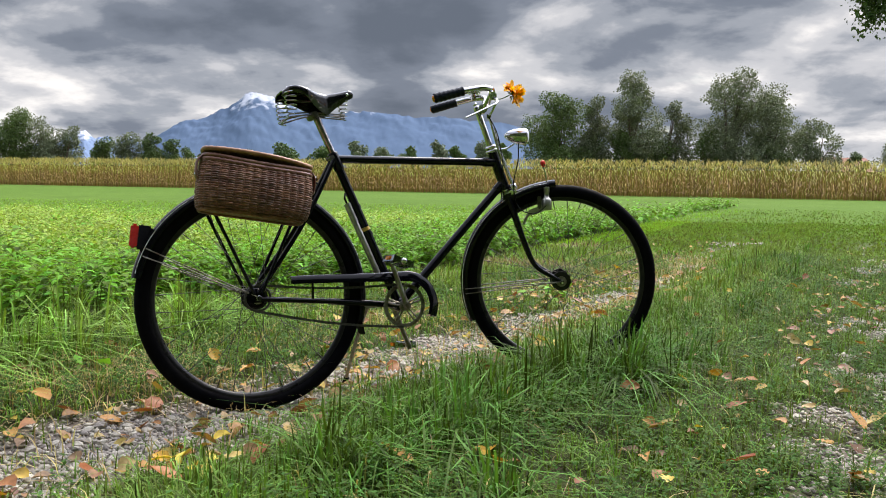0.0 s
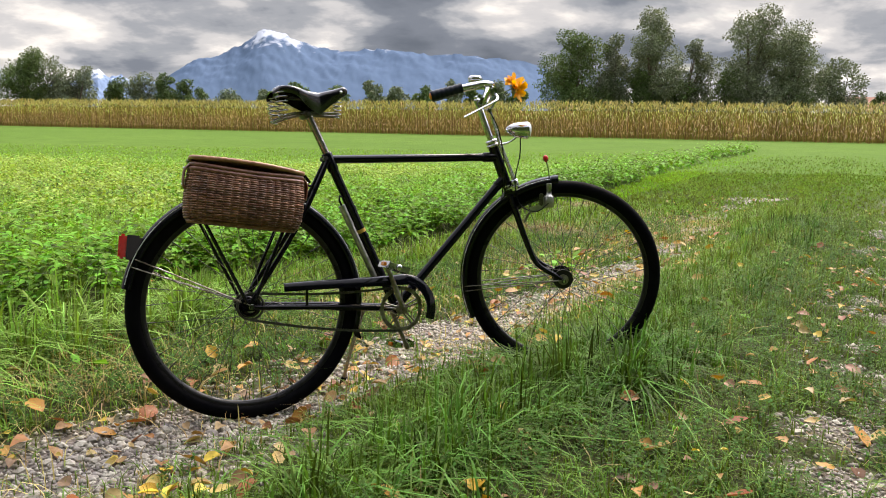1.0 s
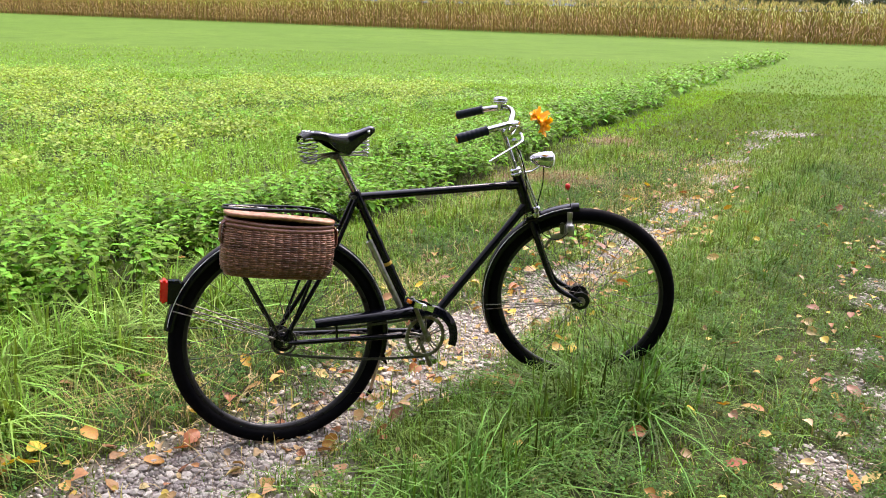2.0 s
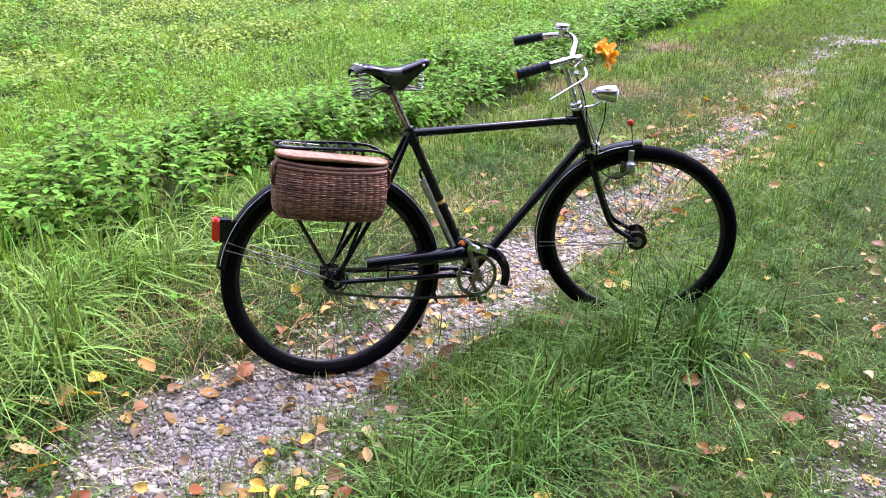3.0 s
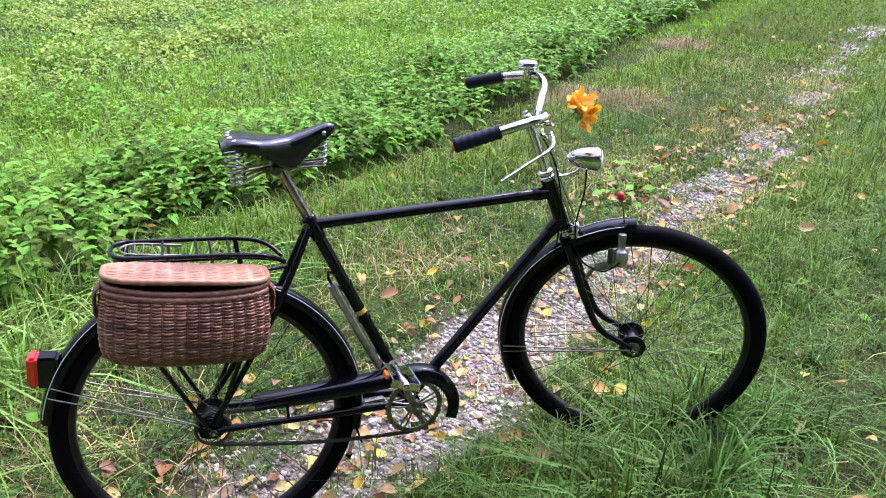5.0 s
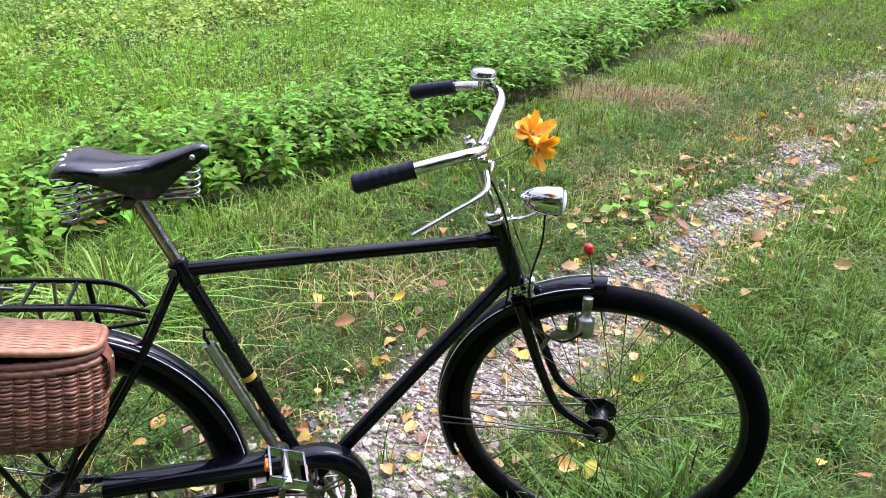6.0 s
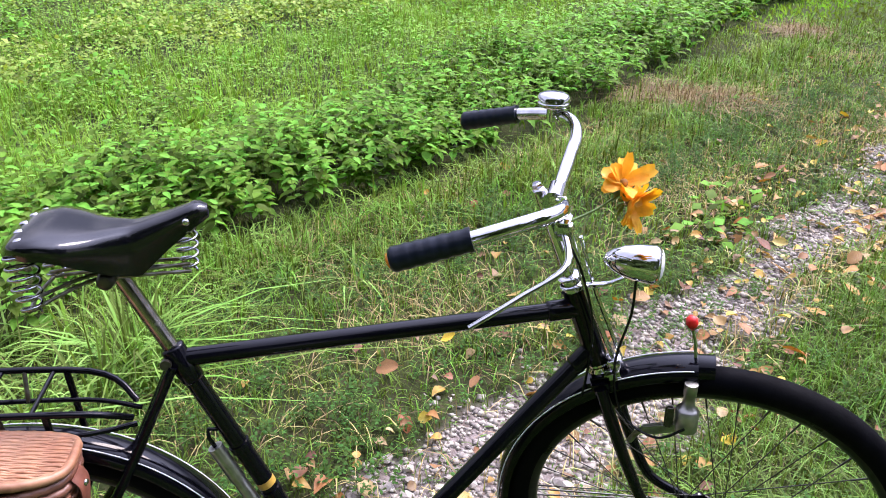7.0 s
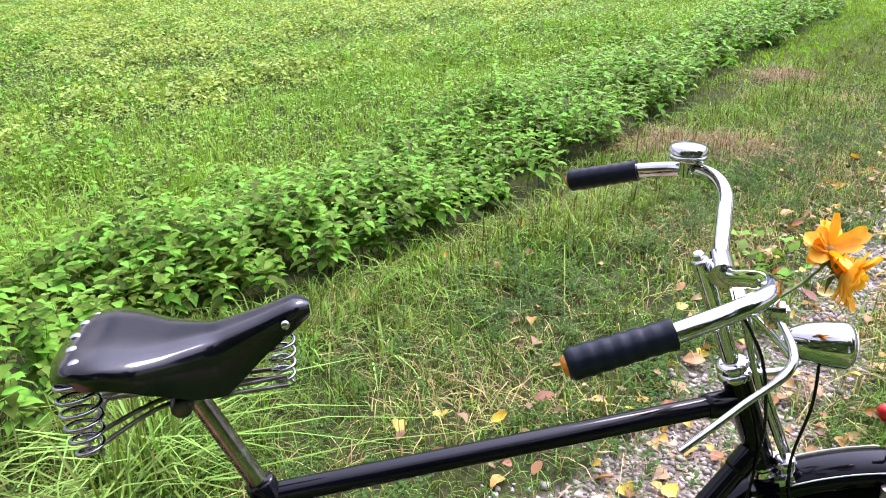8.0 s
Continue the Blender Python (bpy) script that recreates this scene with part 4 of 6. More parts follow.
def tube(bm, pts, rad, segs=10, closed=False, cap=True, flat=1.0, flat_axis=None):
    """Sweep a ring along a line. rad: one radius or one a point."""
    pts = [Vector(p) for p in pts]
    n = len(pts)
    rads = rad if isinstance(rad, (list, tuple)) else [rad] * n
    rings, ref = [], None
    for i, p in enumerate(pts):
        if closed:
            t = (pts[(i + 1) % n] - pts[i - 1]).normalized()
        else:
            t = (pts[min(i + 1, n - 1)] - pts[max(i - 1, 0)]).normalized()
        if ref is None:
            ref = Vector(flat_axis) if flat_axis else (Vector((0, 0, 1)) if abs(t.z) < 0.9 else Vector((1, 0, 0)))
        u = (ref - t * ref.dot(t)).normalized()
        w = t.cross(u)
        ref = u
        rings.append([bm.verts.new(p + (u * math.cos(2 * math.pi * k / segs) * flat + w * math.sin(2 * math.pi * k / segs)) * rads[i]) for k in range(segs)])
    for i in range(n if closed else n - 1):
        a, b = rings[i], rings[(i + 1) % n]
        for k in range(segs):
            j = (k + 1) % segs
            bm.faces.new((a[k], a[j], b[j], b[k]))
    if cap and not closed:
        bm.faces.new(rings[0][::-1])
        bm.faces.new(rings[-1])
    return bm


def tubed(pts, rad, segs=10, **kw):
    return tube(bmesh.new(), pts, rad, segs, **kw)


def smooth_line(pts, n=8):
    """A rounded line through points."""
    pts = [Vector(p) for p in pts]
    out = []
    for i in range(len(pts) - 1):
        a, b, c, d = pts[max(i - 1, 0)], pts[i], pts[i + 1], pts[min(i + 2, len(pts) - 1)]
        for k in range(n):
            t = k / n
            out.append(0.5 * ((2 * b) + (c - a) * t + (2 * a - 5 * b + 4 * c - d) * t * t + (3 * b - a - 3 * c + d) * t ** 3))
    return out + [pts[-1]]


def ring_points(c, r, n, a0=0.0, a1=360.0, y=0.0):
    """Points of a circle or arc in the wheel's plane; angles from ahead, upwards."""
    full = abs(a1 - a0) >= 360
    m = n if full else n - 1
    return [(c[0] + r * math.cos(radians(a0 + (a1 - a0) * k / m)), c[1] + y, c[2] + r * math.sin(radians(a0 + (a1 - a0) * k / m))) for k in range(n)]


def lathe(bm, profile, origin, axis, segs=20):
    """Turn a profile of (distance along axis, radius) round an axis."""
    axis = Vector(axis).normalized()
    u = axis.orthogonal().normalized()
    w = axis.cross(u)
    rings = []
    for d, r in profile:
        c = Vector(origin) + axis * d
        rings.append([bm.verts.new(c + (u * math.cos(2 * math.pi * k / segs) + w * math.sin(2 * math.pi * k / segs)) * max(r, 1e-5)) for k in range(segs)])
    for a, b in zip(rings, rings[1:]):
        for k in range(segs):
            j = (k + 1) % segs
            bm.faces.new((a[k], a[j], b[j], b[k]))
    bm.faces.new(rings[0][::-1])
    bm.faces.new(rings[-1])
    return bm


def lathed(profile, origin, axis, segs=20):
    return lathe(bmesh.new(), profile, origin, axis, segs)


def rounded_box(bm, size, m, bevel=0.003):
    r = bmesh.ops.create_cube(bm, size=1, matrix=m @ Matrix.Diagonal((*size, 1)))
    edges = list({e for v in r["verts"] for e in v.link_edges})
    bmesh.ops.bevel(bm, geom=edges, offset=bevel, segments=2, affect="EDGES")
    return bm


def boxed(size, m, bevel=0.003):
    return rounded_box(bmesh.new(), size, m, bevel)


def swept_band(c, r, a0, a1, section, n=60):
    """A mudguard: an open section of (across, outwards) swept along an arc, with thickness."""
    bm = bmesh.new()
    rings = []
    for k in range(n):
        a = radians(a0 + (a1 - a0) * k / (n - 1))
        d = Vector((math.cos(a), 0, math.sin(a)))
        outer = [Vector(c) + d * (r + h) + Vector((0, y, 0)) for y, h in section]
        inner = [Vector(c) + d * (r + h - 0.0016) + Vector((0, y * 0.96, 0)) for y, h in reversed(section)]
        rings.append([bm.verts.new(p) for p in outer + inner])
    m = len(rings[0])
    for a, b in zip(rings, rings[1:]):
        for k in range(m):
            bm.faces.new((a[k], a[(k + 1) % m], b[(k + 1) % m], b[k]))
    bm.faces.new(rings[0][::-1])
    bm.faces.new(rings[-1])
    bmesh.ops.recalc_face_normals(bm, faces=bm.faces)
    return bm


GUARD = [(-0.031, -0.022), (-0.029, -0.008), (-0.018, 0.0), (-0.006, 0.003), (0.006, 0.003), (0.018, 0.0), (0.029, -0.008), (0.031, -0.022)]


def wheel(name, hub, steer, hub_len, label):
    n = 96
    rim_bm = bmesh.new()
    sect = [(-0.013, 0.314), (-0.014, 0.308), (-0.009, 0.299), (0.0, 0.296), (0.009, 0.299), (0.014, 0.308), (0.013, 0.314), (0.0, 0.305)]
    rings = []
    for k in range(n):
        a = 2 * math.pi * k / n
        rings.append([rim_bm.verts.new(Vector(hub) + Vector((math.cos(a) * r, y, math.sin(a) * r))) for y, r in sect])
    for i in range(n):
        a, b = rings[i], rings[(i + 1) % n]
        for k in range(8):
            rim_bm.faces.new((a[k], b[k], b[(k + 1) % 8], a[(k + 1) % 8]))
    w = bike_part(name, rim_bm, dark_rim, None, label, steer)
    bm = tubed(ring_points(hub, 0.3310, n), 0.0240, 14, closed=True)
    bike_part("tyre", bm, rubber, w, "black rubber tyre", steer)
    h = hub_len
    prof = [(-h - 0.022, 0.004), (-h - 0.022, 0.0075), (-h - 0.012, 0.0075), (-h - 0.012, 0.0045), (-h, 0.0045), (-h, 0.016), (-0.036, 0.016), (-0.0355, 0.036), (-0.032, 0.036), (-0.0315, 0.018), (0.0, 0.018),
            (0.0315, 0.018), (0.032, 0.036), (0.0355, 0.036), (0.036, 0.016), (h, 0.016), (h, 0.0045), (h + 0.012, 0.0045), (h + 0.012, 0.0075), (h + 0.022, 0.0075), (h + 0.022, 0.004)]
    bike_part("hub", lathed(prof, hub, (0, 1, 0), 18), dark_rim, w, "greasy blackened steel hub", steer)
    for s in (-1, 1):
        bike_part("axle_nut", lathed([(0.0, 0.0095), (0.009, 0.0095), (0.010, 0.006), (0.017, 0.005)], Vector(hub) + Vector((0, s * (h + 0.008), 0)), (0, s, 0), 6), chrome, w, "bright axle nut", steer, False)
        bike_part("cone_ring", lathed([(0.0, 0.019), (0.004, 0.019), (0.005, 0.012)], Vector(hub) + Vector((0, s * (h - 0.004), 0)), (0, s, 0), 20), dull_steel, w, "", steer)
    for k in range(36):
        side = 1 if k % 2 else -1
        a = 2 * math.pi * (k + 0.5) / 36
        skew = radians(62) * (1 if (k // 2) % 2 else -1)
        p = Vector(hub) + Vector((math.cos(a + skew) * 0.034, side * 0.034, math.sin(a + skew) * 0.034))
        q = Vector(hub) + Vector((math.cos(a) * 0.299, 0, math.sin(a) * 0.299))
        bike_part("spoke", tubed([p, p.lerp(q, 0.9), p.lerp(q, 0.9), q], [0.0010, 0.0010, 0.0018, 0.0018], 5), dark_steel, w, "", steer)
    return w


RH, FH = Vector((0.005, 0, 0)), FRONT_HUB
rear_wheel = wheel("rear_wheel", RH, False, 0.055, "spoked rear wheel with a black tyre")
front_wheel = wheel("front_wheel", FH, True, 0.045, "spoked front wheel turned to one side")

BB, SEAT, HT, HB = Vector((0.495, 0, -0.054)), Vector((0.292, 0, 0.447)), Vector((0.897, 0, 0.480)), Vector((0.945, 0, 0.338))


def make_frame():
    f = bike_part("frame", tubed([SEAT + Vector((-0.004, 0, 0.01)), BB], 0.0148, 14), paint, None, "black enamelled steel frame")
    bike_part("top_tube", tubed([SEAT + Vector((0, 0, 0.0)), HT + Vector((0.006, 0, -0.035))], 0.0138, 14), paint, f)
    bike_part("down_tube", tubed([HB + Vector((-0.008, 0, 0.035)), BB], 0.0152, 14), paint, f)
    bike_part("head_tube", tubed([HT, HB], 0.0185, 16), paint, f)
    for s in (-1, 1):
        bike_part("seat_stay", tubed(smooth_line([SEAT + Vector((-0.008, 0.018 * s, -0.004)), (0.17, 0.036 * s, 0.24), (0.005, 0.058 * s, 0.012)]), 0.0078, 8), paint, f)
        bike_part("chain_stay", tubed(smooth_line([(-0.005, 0.058 * s, -0.002), (0.25, 0.047 * s, -0.026), (0.44, 0.030 * s, -0.048), BB + Vector((0, 0.02 * s, 0))]), [0.0085] * 9 + [0.011] * 16, 8), paint, f)
        bm = boxed((0.050, 0.006, 0.036), Matrix.Translation((0.0, 0.058 * s, 0.004)), 0.002)
        bike_part("dropout", bm, paint, f)
    bike_part("bottom_bracket", lathed([(-0.036, 0.02), (-0.034, 0.0225), (0.034, 0.0225), (0.036, 0.02)], BB, (0, 1, 0)), paint, f)
    # lugs: thicker sleeves where the tubes meet
    d = (BB - SEAT).normalized()
    bike_part("seat_lug", tubed([SEAT - d * 0.022, SEAT - d * 0.018, SEAT + d * 0.035, SEAT + d * 0.04], [0.0165, 0.0178, 0.0178, 0.0165], 14), paint, f)
    bike_part("clamp_bolt", lathed([(-0.024, 0.004), (-0.024, 0.008), (-0.018, 0.008), (-0.018, 0.005), (0.018, 0.005), (0.018, 0.008), (0.024, 0.008), (0.024, 0.004)], SEAT + Vector((-0.016, 0, 0.002)), (0, 1, 0), 12), dark_steel, f)
    for at, to in ((HT + Vector((0.006, 0, -0.035)), SEAT), (HB + Vector((-0.008, 0, 0.035)), BB)):
        e = (to - at).normalized()
        bike_part("head_lug", tubed([at, at + e * 0.045, at + e * 0.05], [0.0172, 0.0172, 0.0155], 14), paint, f)
    p = SEAT.lerp(BB, 0.46)
    bike_part("decal", tubed([p, p + d * 0.012], 0.0151, 14), gold_paint, f, "worn gold transfer on the seat tube")
    return f


make_frame()


def make_fork():
    down = -AXIS
    f = bike_part("fork", boxed((0.045, 0.075, 0.026), Matrix.Translation(HB + down * 0.022) @ pose(0, 0, 0, 0, -19, 0), 0.008), paint, None, "black curved front fork", True)
    for s in (-1, 1):
        crown = HB + down * 0.025
        mid = HB + down * 0.20
        low = HB + down * 0.29
        y = Vector((0, 0.040 * s, 0))
        line = smooth_line([crown + Vector((0, 0.034 * s, 0)), HB + down * 0.10 + y, mid + y, low + y + Vector((0.010, 0, 0)), (FH.x - 0.032, 0.043 * s, FH.z + 0.018), (FH.x, 0.045 * s, FH.z)])
        n = len(line)
        bike_part("fork_blade", tubed(line, [0.0125 - 0.0052 * k / n for k in range(n)], 10), paint, f, "", True)
    bike_part("steerer_crown", lathed([(0, 0.0165), (0.004, 0.021), (0.012, 0.021), (0.016, 0.017), (0.022, 0.019), (0.03, 0.017)], HB + AXIS * -0.018, AXIS), chrome, f, "chrome lower headset cup", True)
    bike_part("headset", lathed([(0, 0.019), (0.003, 0.0225), (0.010, 0.0225), (0.013, 0.018), (0.018, 0.0215), (0.026, 0.0205), (0.028, 0.014)], HT, AXIS), chrome, f, "chrome upper headset", True)


make_fork()


def make_guards():
    g = bike_part("rear_mudguard", swept_band(RH, 0.367, 167, -16, GUARD, 72), paint, None, "black rear mudguard with a thin pinstripe")
    for s in (-1, 1):
        bike_part("pinstripe", tubed(ring_points(RH, 0.3625, 60, 165, -8, 0.0268 * s), 0.0011, 5), lens_glass, g, "thin white pinstripe")
        for k, (r, a) in enumerate(((0.355, 152), (0.355, 156))):
            bike_part("stay_wire", tubed([(r * math.cos(radians(a)), 0.031 * s, r * math.sin(radians(a))), (0.0, 0.061 * s, 0.006)], 0.0018, 6), dull_steel, g)
    bike_part("flap", boxed((0.004, 0.060, 0.05), Matrix.Translation((0.352, 0, -0.118)) @ pose(0, 0, 0, 0, -12, 0), 0.0015), rubber, g, "black rubber flap")
    f = bike_part("front_mudguard", swept_band(FH, 0.371, 97, 204, GUARD, 56), paint, None, "black front mudguard with a thin pinstripe", True)
    for s in (-1, 1):
        bike_part("pinstripe", tubed(ring_points(FH, 0.3665, 44, 98, 202, 0.0268 * s), 0.0011, 5), lens_glass, f, "thin white pinstripe", True)
        for a in (184, 187):
            bike_part("stay_wire", tubed([(FH.x + 0.357 * math.cos(radians(a)), 0.031 * s, FH.z + 0.357 * math.sin(radians(a))), (FH.x, 0.052 * s, FH.z)], 0.0018, 6), dull_steel, f, "", True)
    bike_part("nose", swept_band(FH, 0.372, 93, 97, [(y * 0.75, h) for y, h in GUARD], 8), paint, f, "", True)
    return g, f


make_guards()


def make_tail_lamp():
    m = Matrix.Translation((-0.316, 0, 0.200)) @ pose(0, 0, 0, 0, 8, 0)
    b = bike_part("tail_lamp", boxed((0.046, 0.050, 0.072), m, 0.006), paint, None, "black rear lamp on the mudguard")
    bike_part("red_lens", boxed((0.022, 0.054, 0.072), m @ Matrix.Translation((-0.028, 0, 0.002)), 0.006), red_glass, b, "bright red lens")


make_tail_lamp()


def make_drive():
    c = BB + Vector((0, -0.052, 0))
    # chainwheel: toothed ring with five arms
    bm = bmesh.new()
    n = 46
    depth = 0.0018
    rows = []
    for yy in (-depth, depth):
        o, i_ = [], []
        for k in range(n * 2):
            a = math.pi * k / n
            r = 0.0765 if k % 2 else 0.0718
            o.append(bm.verts.new(c + Vector((math.cos(a) * r, yy, math.sin(a) * r))))
            i_.append(bm.verts.new(c + Vector((math.cos(a) * 0.0615, yy, math.sin(a) * 0.0615))))
        rows.append((o, i_))
    for k in range(n * 2):
        j = (k + 1) % (n * 2)
        (o0, i0), (o1, i1) = rows
        for q in ((o0[k], o0[j], i0[j], i0[k]), (o1[k], i1[k], i1[j], o1[j]), (o0[k], o1[k], o1[j], o0[j]), (i0[k], i0[j], i1[j], i1[k])):
            bm.faces.new(q)
    cw = bike_part("chainwheel", bm, dull_steel, None, "dull steel chainwheel with five arms", smooth=False)
    for k in range(5):
        a = radians(72 * k + 20)
        d = Vector((math.cos(a), 0, math.sin(a)))
        t = Vector((-math.sin(a), 0, math.cos(a)))
        for s in (-1, 1):
            bike_part("arm", tubed([c + d * 0.016 + t * 0.004 * s, c + d * 0.064 + t * 0.007 * s], 0.0028, 6), dull_steel, cw)
    bike_part("boss", lathed([(-0.006, 0.012), (-0.004, 0.019), (0.004, 0.019), (0.006, 0.012)], c, (0, 1, 0)), dull_steel, cw)
    # chain: upper and lower run of links
    sp = 0.041
    top = [Vector((0.0, -0.052, sp)), c + Vector((0, 0, 0.073))]
    low = [Vector((0.0, -0.052, -sp)), c + Vector((0, 0, -0.073))]
    bm = bmesh.new()
    for a, b in (top, low):
        m = int((b - a).length / 0.0127)
        e = (b - a).normalized()
        for k in range(m):
            p = a + e * (k + 0.5) * 0.0127 - Vector((0, 0, 0.012 * math.sin(math.pi * k / m)))
            for s in (-1, 1):
                off = 0.0035 if k % 2 else 0.0022
                rounded = Matrix.Translation(p + Vector((0, off * s, 0))) @ pose(0, 0, 0, 0, -math.degrees(math.atan2(e.z, e.x)), 0)
                bmesh.ops.create_cube(bm, size=1, matrix=rounded @ Matrix.Diagonal((0.0135, 0.0011, 0.0075, 1)))
    tagged(bike_part("chain", bm, dark_steel, None, "oily roller chain", smooth=False), kind="stuff")
    bike_part("sprocket", tubed(ring_points((0.005, -0.052, 0), 0.0395, 40), 0.0040, 6, closed=True), dark_steel, None, "rear sprocket", smooth=False)
    bike_part("hub_shell", lathed([(-0.05, 0.012), (-0.048, 0.028), (-0.036, 0.032), (-0.034, 0.024)], (0, 0, 0), (0, 1, 0), 20), paint, None, "coaster brake hub shell")
    # chain guard: a long curved shield with a turned-down end round the chainwheel
    cx, cz = c.x, c.z
    arc = [(cx + 0.098 * math.cos(radians(a)), cz + 0.098 * math.sin(radians(a))) for a in range(96, -32, -8)]
    path = [(0.105, 0.050), (0.16, 0.050), (0.26, 0.048), (0.38, 0.045), (0.45, 0.0435)] + arc
    bm = bmesh.new()
    rings = []
    for k, (x, z) in enumerate(path):
        px, pz = path[min(k + 1, len(path) - 1)]
        qx, qz = path[max(k - 1, 0)]
        t = Vector((px - qx, 0, pz - qz)).normalized()
        nrm = Vector((-t.z, 0, t.x))
        wide = 0.012 + 0.005 * min(1, k / 6)
        ring = []
        for yy, hh in ((-0.028, -1.0), (-0.028, 0.75), (-0.020, 1.05), (0.012, 1.05), (0.018, 0.8), (0.018, 0.7), (0.010, 0.9), (-0.020, 0.9), (-0.0262, 0.65), (-0.0262, -1.0)):
            ring.append(bm.verts.new(Vector((x, -0.052 + yy, z)) + nrm * wide * hh))
        rings.append(ring)
    for a, b in zip(rings, rings[1:]):
        for k in range(10):
            bm.faces.new((a[k], a[(k + 1) % 10], b[(k + 1) % 10], b[k]))
    bm.faces.new(rings[0][::-1])
    bm.faces.new(rings[-1])
    bmesh.ops.recalc_face_normals(bm, faces=bm.faces)
    cg = bike_part("chain_guard", bm, paint, None, "black hockey-stick chain guard")
    bike_part("bracket", tubed([(0.18, -0.052, -0.015), (0.18, -0.056, 0.045)], 0.004, 8), paint, cg)
    # cranks and pedals
    for s, tipx, tipz in ((-1, 0.440, 0.092), (1, 0.556, -0.202)):
        y0 = s * (0.072 if s < 0 else 0.060)
        a, b = Vector((BB.x, y0, BB.z)), Vector((tipx, y0 + s * 0.018, tipz))
        line = [a + (a - b).normalized() * 0.014, a, a.lerp(b, 0.15), a.lerp(b, 0.9), b, b + (b - a).normalized() * 0.012]
        cr = bike_part("crank", tubed(line, [0.010, 0.0125, 0.0095, 0.0075, 0.0105, 0.008], 10, flat=0.8, flat_axis=(0, 1, 0)), dull_steel, None, "worn steel crank arm")
        bike_part("axle_cap", lathed([(-0.006, 0.006), (-0.006, 0.010), (0.006, 0.010), (0.006, 0.006)], a + Vector((0, s * 0.010, 0)), (0, 1, 0), 14), dull_steel, cr)
        tilt = pose(0, 0, 0, 0, 22 if s < 0 else 4, 0)
        ctr = b + Vector((0, s * 0.062, 0))
        m = Matrix.Translation(ctr) @ tilt
        ped = bike_part("pedal", lathed([(-0.055, 0.007), (-0.05, 0.011), (-0.01, 0.0085), (0.04, 0.010), (0.052, 0.007)], ctr, (0, 1, 0), 12), chrome, None, "steel pedal with amber reflectors")
        for e in (-1, 1):
            bike_part("cage_plate", boxed((0.004, 0.095, 0.022), m @ Matrix.Translation((e * 0.034, 0, 0)), 0.001), chrome, ped)
            bike_part("reflector", boxed((0.005, 0.030, 0.012), m @ Matrix.Translation((e * 0.038, 0, 0)), 0.0015), orange_glass, ped, "amber reflector")
            bike_part("end_plate", boxed((0.070, 0.004, 0.018), m @ Matrix.Translation((0, e * 0.046, 0)), 0.001), chrome, ped)


make_drive()


def make_pump():
    a, b = Vector((0.311, -0.012, 0.324)), Vector((0.425, -0.012, 0.045))
    d = (b - a).normalized()
    p = bike_part("pump", tubed([a + d * 0.03, a + d * 0.035, b - d * 0.02, b], [0.008, 0.0105, 0.0105, 0.007], 12), pump_metal, None, "long tarnished metal air pump along the seat tube")
    bike_part("peg", tubed([a + d * 0.034, a + d * 0.012, a + Vector((0.006, 0, 0.004)), a + Vector((0.024, 0.008, -0.004))], 0.0035, 8), paint, p)
    bike_part("pump_handle", tubed([a + d * 0.030, a + d * 0.10], 0.0118, 12), pump_metal, p)
    for t in (0.22, 0.5, 0.78):
        c = SEAT.lerp(BB, 0.18 + 0.66 * t)
        bike_part("pump_clip", tubed([c - d * 0.006, c + d * 0.006], 0.0172, 12), paint, p)


make_pump()


def make_stand():
    s = bike_part("kickstand", tubed(smooth_line([(0.400, 0.045, -0.055), (0.392, 0.075, -0.09), (0.372, 0.135, -0.20), (0.352, 0.190, -0.318)]), 0.0065, 10), dull_steel, None, "dull metal kickstand leg")
    bike_part("stand_plate", boxed((0.055, 0.06, 0.012), Matrix.Translation((0.405, 0.03, -0.052)), 0.003), dull_steel, s)
    bike_part("stand_foot", tubed([(0.356, 0.183, -0.305), (0.349, 0.197, -0.328)], 0.009, 10), rubber, s)


make_stand()


